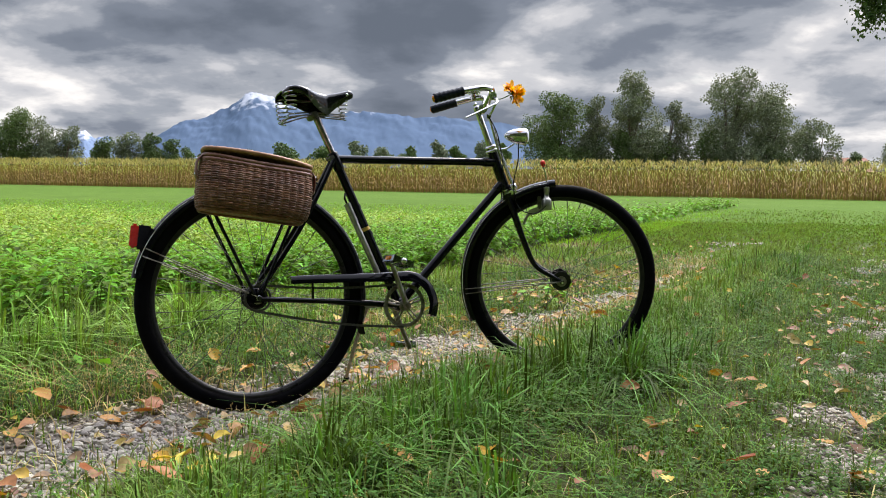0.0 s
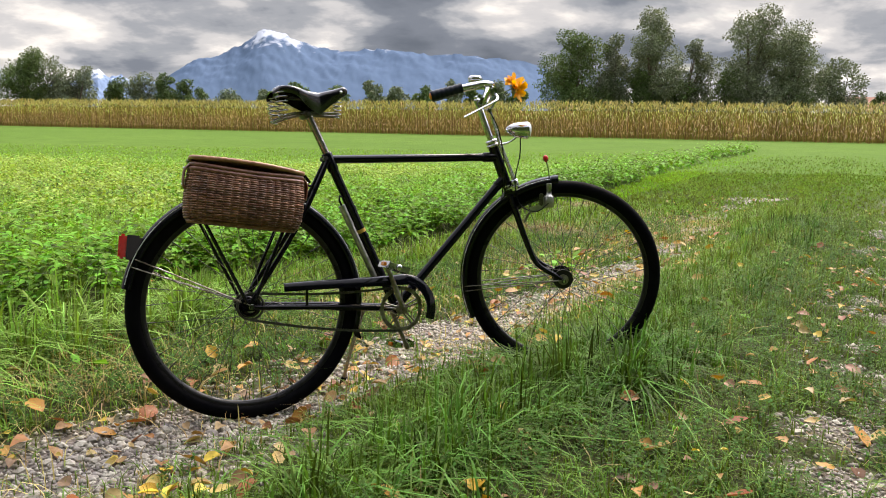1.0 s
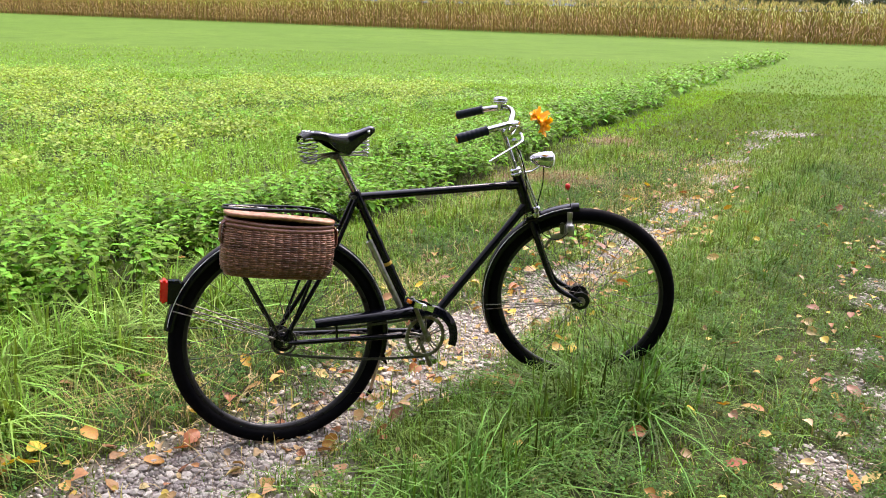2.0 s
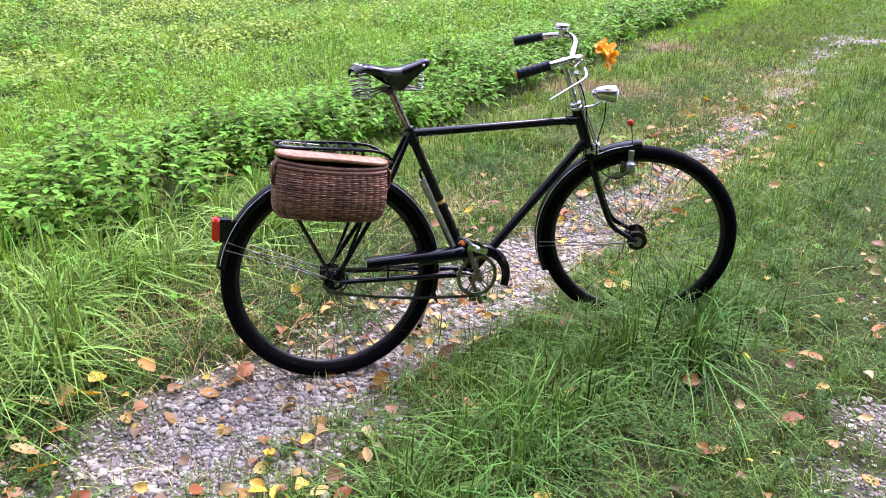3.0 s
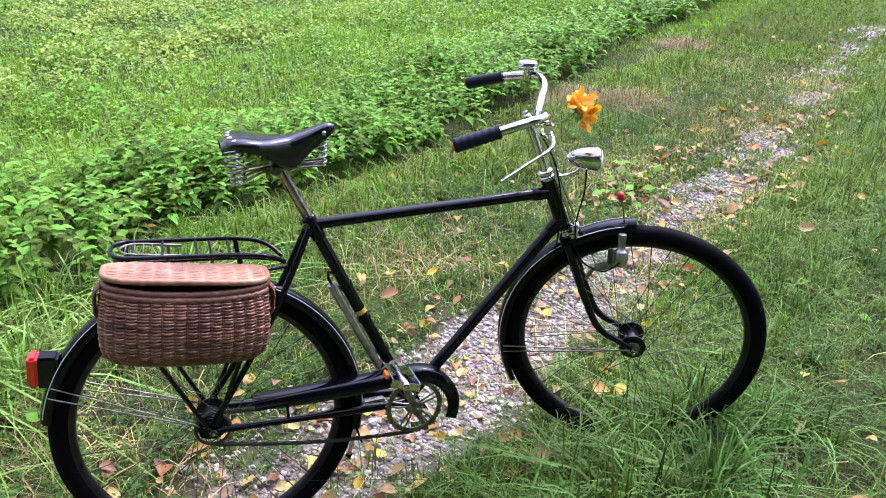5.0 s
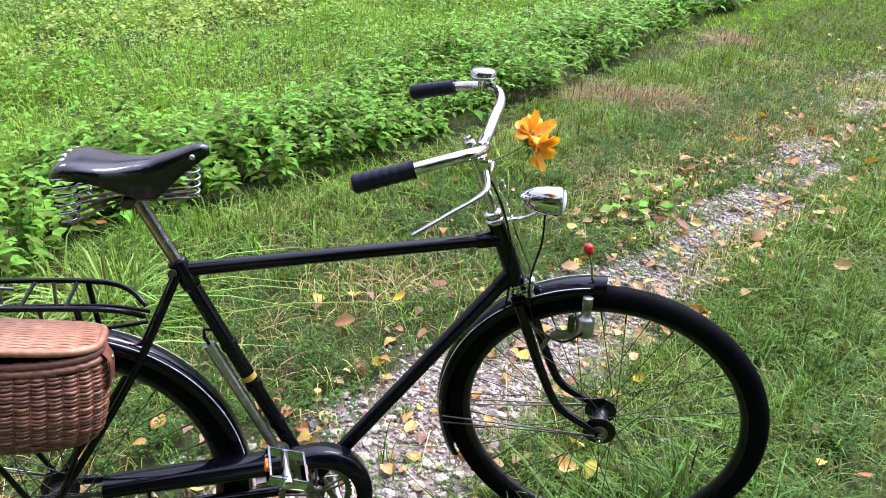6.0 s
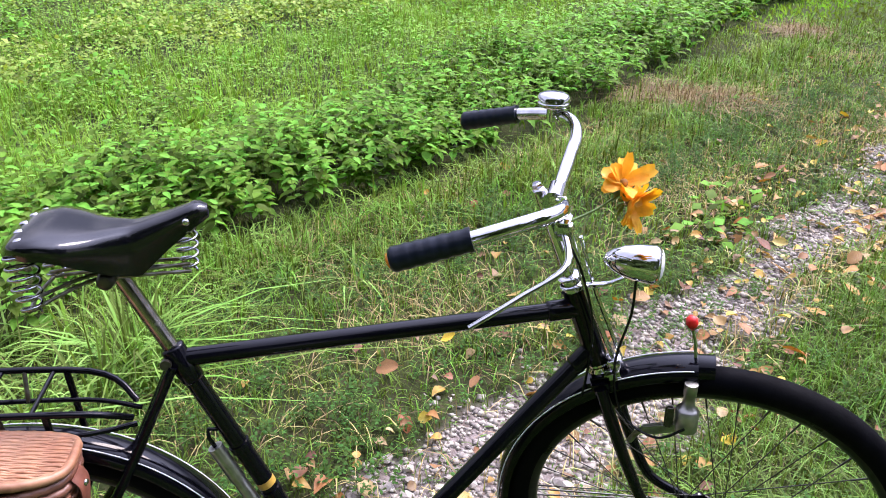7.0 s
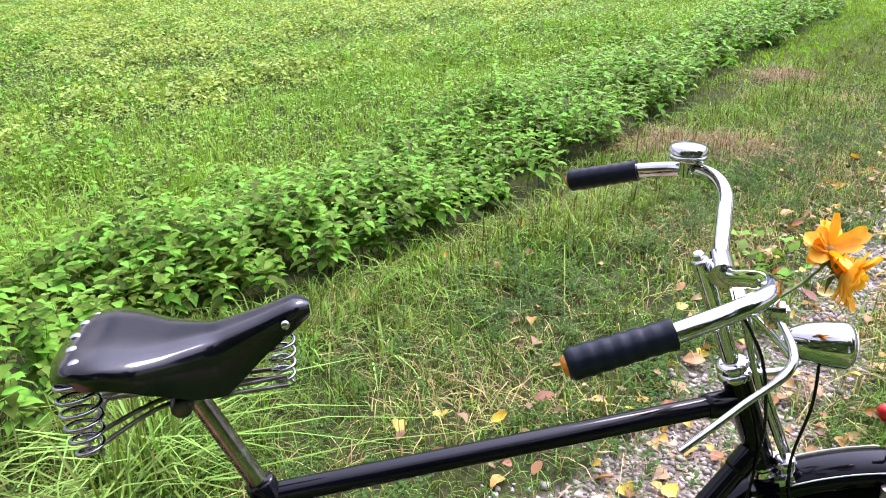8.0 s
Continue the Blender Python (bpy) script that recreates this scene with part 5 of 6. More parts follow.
def make_saddle():
    """A sprung leather saddle: shaped hide, rivets, coil springs and wire rails."""
    bm = bmesh.new()
    nx, ny = 30, 22
    x0, x1 = 0.112, 0.364
    grid = []
    for i in range(nx):
        u = i / (nx - 1)
        x = x0 + (x1 - x0) * u
        wide = float(np.interp(u, [0, 0.06, 0.15, 0.3, 0.45, 0.6, 0.8, 0.95, 1.0], [0.050, 0.076, 0.089, 0.084, 0.056, 0.034, 0.025, 0.021, 0.010]))
        crest = float(np.interp(u, [0, 0.08, 0.2, 0.4, 0.6, 0.8, 0.95, 1.0], [0.660, 0.674, 0.674, 0.662, 0.659, 0.670, 0.681, 0.674]))
        skirt = float(np.interp(u, [0, 0.1, 0.3, 0.5, 0.62, 0.8, 0.95, 1.0], [0.018, 0.020, 0.026, 0.056, 0.064, 0.038, 0.024, 0.012]))
        ring = []
        for k in range(ny):
            f = -1 + 2 * k / (ny - 1)
            a = abs(f)
            # flat top rolling over into the side skirts
            if a < 0.62:
                g = a / 0.62
                yy, zz = wide * 0.97 * g, crest - 0.006 * g ** 4.0
            else:
                g = (a - 0.62) / 0.38
                yy = wide * (0.97 + 0.05 * math.sin(min(1, g * 2.2) * 1.57)) - 0.014 * max(0, g - 0.4) * (1 if u > 0.35 else 0.5)
                zz = crest - 0.006 - skirt * g ** 1.1
            ring.append(bm.verts.new((x, math.copysign(yy, f), zz)))
        grid.append(ring)
    for a, b in zip(grid, grid[1:]):
        for k in range(ny - 1):
            bm.faces.new((a[k], b[k], b[k + 1], a[k + 1]))
    bmesh.ops.recalc_face_normals(bm, faces=bm.faces)
    bmesh.ops.solidify(bm, geom=list(bm.faces), thickness=0.004)
    s = bike_part("saddle", bm, leather_black, None, "glossy black sprung leather saddle")
    for y in (-0.066, -0.036, 0.0, 0.036, 0.066):
        bike_part("rivet", lathed([(-0.002, 0.006), (0.001, 0.0062), (0.0025, 0.0052), (0.0035, 0.0025)], (0.130 + 2.2 * y * y, y, 0.6715 - 0.0030 * (y / 0.066) ** 4), (-0.22, y * 2.5, 0.97), 12), chrome, s, "bright rivet")
    for y in (-0.0285, 0.0285):
        bike_part("rivet", lathed([(0, 0.005), (0.002, 0.0045), (0.003, 0.002)], (0.336, y, 0.660), (0, math.copysign(1, y), 0), 12), chrome, s, "bright rivet")

    def coil(x, y, z0, z1, r, turns, wire):
        pts = []
        m = int(turns * 16)
        for k in range(m + 1):
            a = 2 * math.pi * turns * k / m
            f = k / m
            rr = r * (0.45 + 0.55 * math.sin(math.pi * (0.06 + 0.60 * f)))
            pts.append((x + rr * math.cos(a), y + rr * math.sin(a), z0 + (z1 - z0) * f))
        return tubed(pts, wire, 6)

    for y in (-0.062, 0.062):
        bike_part("coil_spring", coil(0.136, y, 0.568, 0.654, 0.0190, 6.0, 0.0022), spring_steel, s, "bright steel coil spring")
    bike_part("coil_spring", coil(0.329, 0.0, 0.580, 0.658, 0.0155, 6.0, 0.0021), spring_steel, s, "bright steel coil spring")
    for y in (-0.016, 0.016):
        t = math.copysign(1, y)
        for dz in (0.0, 0.011):
            bike_part("rail", tubed(smooth_line([(0.331, y * 0.7, 0.584 + dz), (0.26, y, 0.588 + dz * 0.7), (0.20, y * 1.2, 0.588 + dz * 0.7), (0.132, t * (0.062 - dz), 0.571 + dz)]), 0.0026, 7), dull_steel, s)
    bike_part("cross_wire", tubed([(0.132, -0.062, 0.571), (0.126, 0, 0.570), (0.132, 0.062, 0.571)], 0.0028, 7), dull_steel, s)
    bike_part("seat_clamp", lathed([(-0.036, 0.006), (-0.034, 0.011), (-0.022, 0.0125), (0.022, 0.0125), (0.034, 0.011), (0.036, 0.006)], (0.222, 0, 0.589), (0, 1, 0), 16), dark_steel, s)
    d = (SEAT - BB).normalized()
    bike_part("seat_post", tubed([SEAT + d * 0.01, Vector((0.232, 0, 0.59))], 0.0118, 12), worn_chrome, None, "plain metal seat post")


make_saddle()


def make_bars():
    stem_top = HT + AXIS * 0.175
    st = bike_part("stem", tubed([HT, stem_top, stem_top + AXIS * 0.006], [0.0112, 0.0112, 0.009], 14), chrome, None, "chrome handlebar stem", True)
    bike_part("expander_bolt", lathed([(0, 0.008), (0.008, 0.008), (0.010, 0.006)], stem_top + AXIS * 0.005, AXIS, 6), chrome, st, "", True, False)
    clamp = Vector((0.864, 0, 0.640))
    bike_part("bar_clamp", tubed([stem_top - AXIS * 0.012, clamp], [0.012, 0.0155], 12), chrome, st, "", True)
    bike_part("clamp_sleeve", tubed([clamp + Vector((0, -0.022, 0)), clamp + Vector((0, 0.022, 0))], 0.0162, 14), chrome, st, "", True)
    half = [(0.864, 0.0, 0.640), (0.870, 0.040, 0.646), (0.879, 0.085, 0.668), (0.886, 0.128, 0.686), (0.876, 0.172, 0.695), (0.842, 0.203, 0.695), (0.7775, 0.232, 0.683), (0.733, 0.243, 0.672), (0.6825, 0.254, 0.660)]
    line = smooth_line([(x, -y, z) for x, y, z in reversed(half)] + half[1:], 6)
    hb = bike_part("handlebar", tubed(line, 0.0108, 14), chrome, None, "swept-back chrome handlebar", "bar")
    for s in (-1, 1):
        a, b = Vector((0.7795, 0.2315 * s, 0.6835)), Vector((0.6795, 0.2545 * s, 0.659))
        pts, rad = [], []
        for k in range(25):
            f = k / 24
            pts.append(a.lerp(b, f))
            rad.append(0.0150 + 0.0020 * f + 0.0007 * math.sin(f * 42) * (0.15 < f < 0.9) + (0.0012 if f < 0.05 else 0) - (0.003 if f > 0.97 else 0))
        g = bike_part("grip", tubed(pts, rad, 14), grip_rubber, hb, "black ribbed rubber grip", "bar")
        e = (b - a).normalized()
        bike_part("grip_end", lathed([(0, 0.011), (0.003, 0.010), (0.005, 0.005)], b, e, 14), orange_glass, hb, "red-orange grip end", "bar")
    # bell on the far side
    at = Vector((0.832, 0.192, 0.708))
    bl = bike_part("bell", lathed([(0, 0.012), (0.001, 0.024), (0.005, 0.027), (0.009, 0.0265), (0.0095, 0.0245), (0.012, 0.0245), (0.0125, 0.0280), (0.018, 0.0275), (0.023, 0.0235), (0.026, 0.014), (0.027, 0.004)], at, (0.05, 0.12, 1), 24), chrome, None, "round chrome bell", True)
    bike_part("bell_clamp", tubed([at - Vector((0, 0, 0.022)), at + Vector((0, 0, 0.006))], 0.011, 12), chrome, bl, "", True)
    # brake lever under the near grip, with its rod down to the front brake
    piv = Vector((0.897, -0.165, 0.674))
    lv = bike_part("brake_lever", tubed(smooth_line([piv, (0.907, -0.214, 0.650), (0.855, -0.255, 0.623), (0.801, -0.294, 0.598)]), [0.0048] * 12 + [0.0037] * 13, 8, flat=0.7), chrome, None, "slim chrome brake lever", True)
    bike_part("lever_pivot", boxed((0.022, 0.02, 0.026), Matrix.Translation(piv), 0.004), chrome, lv, "", True)
    bike_part("lever_link", tubed(smooth_line([(0.906, -0.205, 0.652), (0.895, -0.10, 0.628), (0.883, -0.035, 0.608)]), 0.004, 8), chrome, lv, "", True)
    rod = bike_part("brake_rod", tubed([(0.885, -0.018, 0.613), (0.919, -0.018, 0.488), (0.975, -0.012, 0.346)], 0.0045, 8), chrome, None, "chrome brake rods in front of the head tube", True)
    bike_part("rod_joint", boxed((0.016, 0.05, 0.014), Matrix.Translation((0.884, -0.028, 0.610)), 0.003), chrome, rod, "", True)
    bike_part("return_rod", tubed([(0.904, 0.012, 0.568), (0.933, 0.012, 0.468), (0.981, 0.010, 0.346)], 0.0035, 8), chrome, rod, "", True)
    bike_part("rod_guide", lathed([(-0.012, 0.010), (-0.010, 0.014), (0.010, 0.014), (0.012, 0.010)], (0.971, -0.014, 0.354), AXIS, 12), chrome, rod, "", True)
    bike_part("brake_shoe_holder", boxed((0.030, 0.058, 0.022), Matrix.Translation((0.968, 0.000, 0.333)) @ pose(0, 0, 0, 0, -20, 0), 0.005), chrome, rod, "", True)
    # brake cable along the head tube
    bike_part("cable", tubed(smooth_line([(0.878, -0.050, 0.618), (0.913, -0.055, 0.548), (0.933, -0.030, 0.438), (0.930, -0.025, 0.348), (0.923, -0.030, 0.288)]), 0.0022, 6), paint, None, "thin black cable", True)


make_bars()


def make_head_lamp():
    c = Vector((1.020, 0.000, 0.537))
    d = Vector((-1, 0, 0.06))
    prof = [(-0.006, 0.025), (0.0, 0.0295), (0.004, 0.0305), (0.010, 0.030), (0.03, 0.0285), (0.05, 0.024), (0.066, 0.0165), (0.076, 0.009), (0.080, 0.003)]
    l = bike_part("head_lamp", lathed(prof, c, d, 28), chrome, None, "bullet-shaped chrome head lamp", True)
    bike_part("lamp_lens", lathed([(0.0, 0.027), (0.004, 0.025), (0.008, 0.017), (0.010, 0.004)], c - d.normalized() * -0.002 + Vector((0.004, 0, 0)), (1, 0, -0.06), 24), lens_glass, l, "clear ribbed lens", True)
    bike_part("lamp_bracket", tubed(smooth_line([(0.900, 0, 0.488), (0.945, 0.0, 0.494), (0.978, 0.0, 0.512)]), [0.007] * 9 + [0.005] * 8, 8, flat=0.6), chrome, l, "", True)
    bike_part("lamp_wire", tubed(smooth_line([(0.992, -0.004, 0.510), (0.990, -0.012, 0.45), (0.972, -0.028, 0.36), (0.990, -0.05, 0.28), (1.045, -0.07, 0.258), (1.087, -0.075, 0.288)]), 0.0022, 6), paint, None, "thin black lamp wire", True)
    # dynamo at the front tyre
    at = Vector((1.090, -0.050, 0.293))
    dy = bike_part("dynamo", lathed([(-0.024, 0.004), (-0.024, 0.0165), (-0.022, 0.0188), (0.013, 0.0188), (0.016, 0.0165), (0.021, 0.0105), (0.040, 0.0085), (0.041, 0.0105), (0.060, 0.0105), (0.061, 0.004)], at, (0.02, 0.16, 1), 24), pump_metal, None, "metal bottle dynamo at the front tyre", True)
    bike_part("dynamo_arm", boxed((0.060, 0.008, 0.022), Matrix.Translation((1.053, -0.058, 0.269)) @ pose(0, 0, 0, 0, -18, 0), 0.003), pump_metal, dy, "", True)
    bike_part("dynamo_bracket", tubed(smooth_line([(1.045, -0.055, 0.268), (1.020, -0.050, 0.248), (1.007, -0.043, 0.218)]), [0.005] * 17, 8), dull_steel, dy, "", True)
    bike_part("dynamo_spring", boxed((0.014, 0.010, 0.045), Matrix.Translation((1.063, -0.060, 0.298)), 0.003), dark_steel, dy, "", True)


make_head_lamp()


def make_rack():
    """Tubular rear carrier: a loop of rails, cross bars, sprung clip, legs down to the axle."""
    z = lambda x: 0.432 - 0.125 * (x + 0.0)
    y = 0.062
    loop = [(0.218, 0.024, 0.374), (0.150, y, z(0.15)), (-0.085, y, z(-0.085)), (-0.122, y * 0.92, z(-0.122)), (-0.140, y * 0.55, z(-0.14)), (-0.145, 0, z(-0.145))]
    line = smooth_line(loop + [(a, -b, c) for a, b, c in reversed(loop[:-1])], 6)
    r = bike_part("rack", tubed(line, 0.0052, 8), paint, None, "black tubular rear carrier")
    lower = [(0.222, 0.022, 0.362), (0.14, 0.050, 0.372), (-0.02, 0.050, 0.390), (-0.13, 0.040, 0.402)]
    for s in (-1, 1):
        bike_part("lower_rail", tubed(smooth_line([(a, b * s, c) for a, b, c in lower], 5), 0.0040, 7), paint, r)
        bike_part("rack_leg", tubed([(-0.122, y * s, z(-0.12)), (-0.118, (y + 0.002) * s, 0.27), (-0.006, 0.064 * s, 0.012)], 0.0055, 8), paint, r)
        bike_part("rack_leg", tubed([(0.118, y * s, z(0.12)), (0.128, (y + 0.002) * s, 0.25), (0.014, 0.064 * s, 0.012)], 0.0055, 8), paint, r)
        bike_part("upright", tubed([(0.06, y * s, z(0.06)), (0.06, 0.050 * s, 0.381)], 0.0035, 7), dull_steel, r)
        bike_part("upright", tubed([(-0.03, y * s, z(-0.03)), (-0.03, 0.050 * s, 0.391)], 0.0035, 7), dull_steel, r)
    for x in (-0.10, -0.04, 0.03, 0.10):
        bike_part("cross_bar", tubed([(x, -y, z(x)), (x, y, z(x))], 0.0035, 7), paint, r)
    bike_part("spring_clip", tubed(smooth_line([(0.0, -0.038, z(0) - 0.004), (-0.09, -0.040, z(-0.09) + 0.001), (-0.122, -0.02, z(-0.122) + 0.001), (-0.122, 0.02, z(-0.122) + 0.001), (-0.09, 0.040, z(-0.09) + 0.001), (0.0, 0.038, z(0) - 0.004)], 6), 0.0030, 7), dull_steel, r, "sprung steel carrier clip")
    for k in range(4):
        x = -0.115 + 0.018 * k
        bike_part("clip_wire", tubed([(x, -0.038, z(x) + 0.0005), (x, 0.038, z(x) + 0.0005)], 0.0018, 6), dull_steel, r)


make_rack()


def bike_world(p, steer=False):
    v = Vector(p)
    if steer:
        v = STEER @ v
    return BIKE @ (v + Vector((0, 0, WHEEL_R)))


# ---- wicker basket hung on the carrier ----
def make_basket():
    tilt = 9.0
    m = BIKE @ RAISE @ Matrix.Translation((-0.020, -0.078, 0.246)) @ pose(0, 0, 0, 0, tilt, 0)
    root = new("basket")
    root.matrix_basis = m
    tagged(root, "brown wicker creel basket with a hinged lid hung on the carrier", "basket")

    def rim_line(f, n=64, z=0.0, out=0.0):
        """D-shaped outline: flat back, bowed front, bellied out half way up; f from 0 (foot) to 1 (rim)."""
        hw = float(np.interp(f, [0, 0.06, 0.18, 0.4, 0.65, 0.85, 1], [0.150, 0.159, 0.164, 0.166, 0.166, 0.163, 0.158])) + out
        dep = float(np.interp(f, [0, 0.06, 0.18, 0.4, 0.65, 0.85, 1], [0.108, 0.120, 0.130, 0.134, 0.130, 0.121, 0.112])) + out
        pts = []
        for k in range(720):
            a = 2 * math.pi * k / 720
            c, s = math.cos(a), math.sin(a)
            e = 2.0 / (3.4 if s < 0 else 5.0)
            x = hw * math.copysign(abs(c) ** e, c)
            y = -dep / 2 + dep / 2 * math.copysign(abs(s) ** e, s)
            y -= 0.012 * max(0, 1 - (x / hw) ** 2) * (1 if s < 0 else 0.1)
            # the rim sags towards the middle of the front, where the lid does not quite close
            sag = 0.007 * max(0, 1 - (x / hw) ** 2) * max(0, -s) * max(0, f - 0.6) / 0.4
            pts.append((x, y, z - sag))
        # n points evenly spaced along the outline
        loop = np.array(pts + pts[:1])
        run = np.concatenate([[0], np.cumsum(np.linalg.norm(np.diff(loop, axis=0), axis=1))])
        at = np.linspace(0, run[-1], n, endpoint=False)
        return [tuple(float(np.interp(d, run, loop[:, i])) for i in range(3)) for d in at]

    H = 0.160
    rows, stakes, steps = 24, 36, 6
    n = stakes * steps
    for r in range(rows):
        f = (r + 0.5) / rows
        base = rim_line(f, n, 0.0)
        pts = []
        for k in range(n):
            p, q, o = Vector(base[k]), Vector(base[(k + 1) % n]), Vector(base[k - 1])
            t = (q - o).normalized()
            nrm = Vector((t.y, -t.x, 0))
            # bowed out between the stakes
            w = (abs(math.sin(math.pi * k / steps)) - 0.6) * 0.0062 + math.sin(math.pi * k / steps + math.pi * r) * 0.0005 + 0.0006 * math.sin(k * 0.37 + r * 1.9)
            pts.append(p + nrm * w + Vector((0, 0, H * f + 0.0006 * math.sin(k * 0.21 + r * 2.3))))
        part_mesh("wicker_strand", tubed(pts, 0.0033 + 0.0003 * math.sin(r * 4.1), 6, closed=True), wicker_dark, root, "", True)
    for k in range(stakes):
        line = [(b[0], b[1], H * f + b[2]) for f, b in ((j / 7, rim_line(j / 7, n)[k * steps]) for j in range(8))]
        part_mesh("stake", tubed(line, 0.0014, 5), wicker_dark, root, "", True)
    # broad bound rim and foot
    for f, rad, nm, lift in ((1.0, 0.0066, "rim", 0.0), (0.93, 0.0060, "rim", -0.001), (0.0, 0.0045, "foot_rim", 0.0)):
        m_ = 240
        b = rim_line(f, m_, H * f + lift, 0.0015)
        pts = [Vector(p) + Vector((0, 0, 0.0006 * math.sin(k * 1.2))) for k, p in enumerate(b)]
        part_mesh(nm, tubed(pts, rad, 8, closed=True), wicker_rim if nm == "rim" else wicker_dark, root, "", True)
    bm = bmesh.new()
    bm.faces.new([bm.verts.new(p) for p in rim_line(0.0, 64, 0.002)])
    part_mesh("bottom", bm, wicker_dark, root)
    # dark lining that closes the body behind the weave
    bm = bmesh.new()
    hoops = [[bm.verts.new(p) for p in rim_line(q / 6, 60, H * q / 6, -0.008)] for q in range(7)]
    for a, b in zip(hoops, hoops[1:]):
        for k in range(60):
            bm.faces.new((a[k], a[(k + 1) % 60], b[(k + 1) % 60], b[k]))
    part_mesh("inside", bm, wicker_dark, root)
    # lid: lengthwise strands woven over cross ribs, with a thick rolled edge, lifting at the middle of the front
    lid_z = H + 0.014

    def lid_height(x, y):
        front = max(0.0, min(1.0, -y / 0.12))
        return lid_z + 0.007 * front * max(0, 1 - (x / 0.158) ** 2) + 0.004 * math.sin(math.pi * min(1, -y / 0.12)) + 0.010 * (-x / 0.158) * 0.3

    edge = rim_line(1.0, 200, 0.0, 0.003)
    lid = part_mesh("lid", tubed([Vector((p[0], p[1], lid_height(p[0], p[1]) - 0.001 + 0.0004 * math.sin(k * 1.3))) for k, p in enumerate(edge)], 0.0066, 8, closed=True), wicker_light, root, "lighter wicker lid with a rolled edge", True)
    outline = rim_line(1.0, 480, 0, 0.0)
    deepest = -min(p[1] for p in outline)
    rws, ribs = 27, 10
    for k in range(rws):
        y = -deepest * (k + 0.5) / rws
        xs = [abs(p[0]) for p in outline if abs(p[1] - y) < 0.004]
        if not xs:
            continue
        w = max(xs)
        pts = []
        for j in range(91):
            x = -w + 2 * w * j / 90
            weave = 0.0016 * abs(math.sin(math.pi * (x + 0.16) / 0.32 * ribs)) ** 0.6 + 0.0006 * math.sin(math.pi * (x + 0.16) / 0.32 * ribs + math.pi * k)
            pts.append((x, y + 0.0004 * math.sin(j * 0.9 + k), lid_height(x, y) + weave))
        part_mesh("lid_strand", tubed(pts, 0.0026, 5), wicker_light, lid, "", True)
    # leather tabs with studs at both ends, standing a little proud of the weave
    for s in (-1, 1):
        arch = smooth_line([(s * 0.166, -0.066, 0.088), (s * 0.1745, -0.066, 0.098), (s * 0.1765, -0.066, 0.120), (s * 0.1745, -0.066, 0.144), (s * 0.164, -0.066, 0.158)], 5)
        st = part_mesh("strap", tubed(arch, 0.019, 12, flat=0.20, flat_axis=(1, 0, 0)), leather_brown, root, "brown leather strap", True)
        for dz in (0.100, 0.146):
            part_mesh("stud", lathed([(0, 0.0050), (0.002, 0.0042), (0.003, 0.0015)], (s * 0.1780, -0.072, dz), (s, -0.25, 0), 10), chrome, st, "", True)
    return root


make_basket()


# ---- flowers on the bicycle ----
def make_flower():
    root = new("flower")
    c = bike_world((0.963, -0.067, 0.686), True)
    root.matrix_basis = Matrix.Translation(c)
    tagged(root, "two yellow-orange cut blooms tied to the handlebar", "flower")
    foot = bike_world((0.902, -0.118, 0.664), True) - c
    stem = part_mesh("stem", tubed(smooth_line([foot, foot * 0.5 + Vector((0, 0, -0.004)), (0, 0, 0)]), 0.0018, 6), stem_mat, root, "", True)
    r = random.Random(5)
    for off, face in (((0.0, 0.0, 0.014), (0.55, -0.45, 0.7)), ((0.012, -0.014, -0.008), (0.85, -0.5, -0.15))):
        q = Vector(face).normalized().to_track_quat("Z", "Y").to_matrix().to_4x4()
        m = Matrix.Translation(off) @ q
        core = part_mesh("flower_head", lathed([(-0.006, 0.003), (0.0, 0.006), (0.004, 0.005), (0.006, 0.002)], m.translation, m.to_3x3() @ Vector((0, 0, 1)), 12), flower_core, root, "", True)
        for k in range(7):
            a = k * 0.9 + r.uniform(-0.2, 0.2)
            bm = bmesh.new()
            vs = [bm.verts.new(m @ (Matrix.Rotation(a, 4, "Z") @ Vector(q))) for q in ((0.003, 0, -0.005), (0.014, 0.005, -0.009), (0.026, 0, -0.007), (0.014, -0.005, -0.009))]
            bm.faces.new(vs)
            part_mesh("sepal", bm, stem_mat, core)
        for k in range(24):
            a = k * 2.4 + r.uniform(-0.3, 0.3)
            ln, wd, lift = r.uniform(0.018, 0.033), r.uniform(0.0075, 0.012), r.uniform(0.0, 1.3)
            bm = bmesh.new()
            rows = []
            for j in range(5):
                f = j / 4
                ww = wd * math.sin(math.pi * (0.12 + 0.76 * f)) ** 0.6 * (1 + 0.12 * math.sin(k * 3 + f * 9))
                rad = 0.006 + ln * f
                up = ln * lift * f - ln * 0.35 * f * f
                rows.append([bm.verts.new(m @ (Matrix.Rotation(a, 4, "Z") @ Vector((rad, s * ww, up + 0.003 * abs(s))))) for s in (-1, 0, 1)])
            for x_, y_ in zip(rows, rows[1:]):
                for k2 in range(2):
                    bm.faces.new((x_[k2], x_[k2 + 1], y_[k2 + 1], y_[k2]))
            part_mesh("petal", bm, petal_mat, core, "", True)


make_flower()


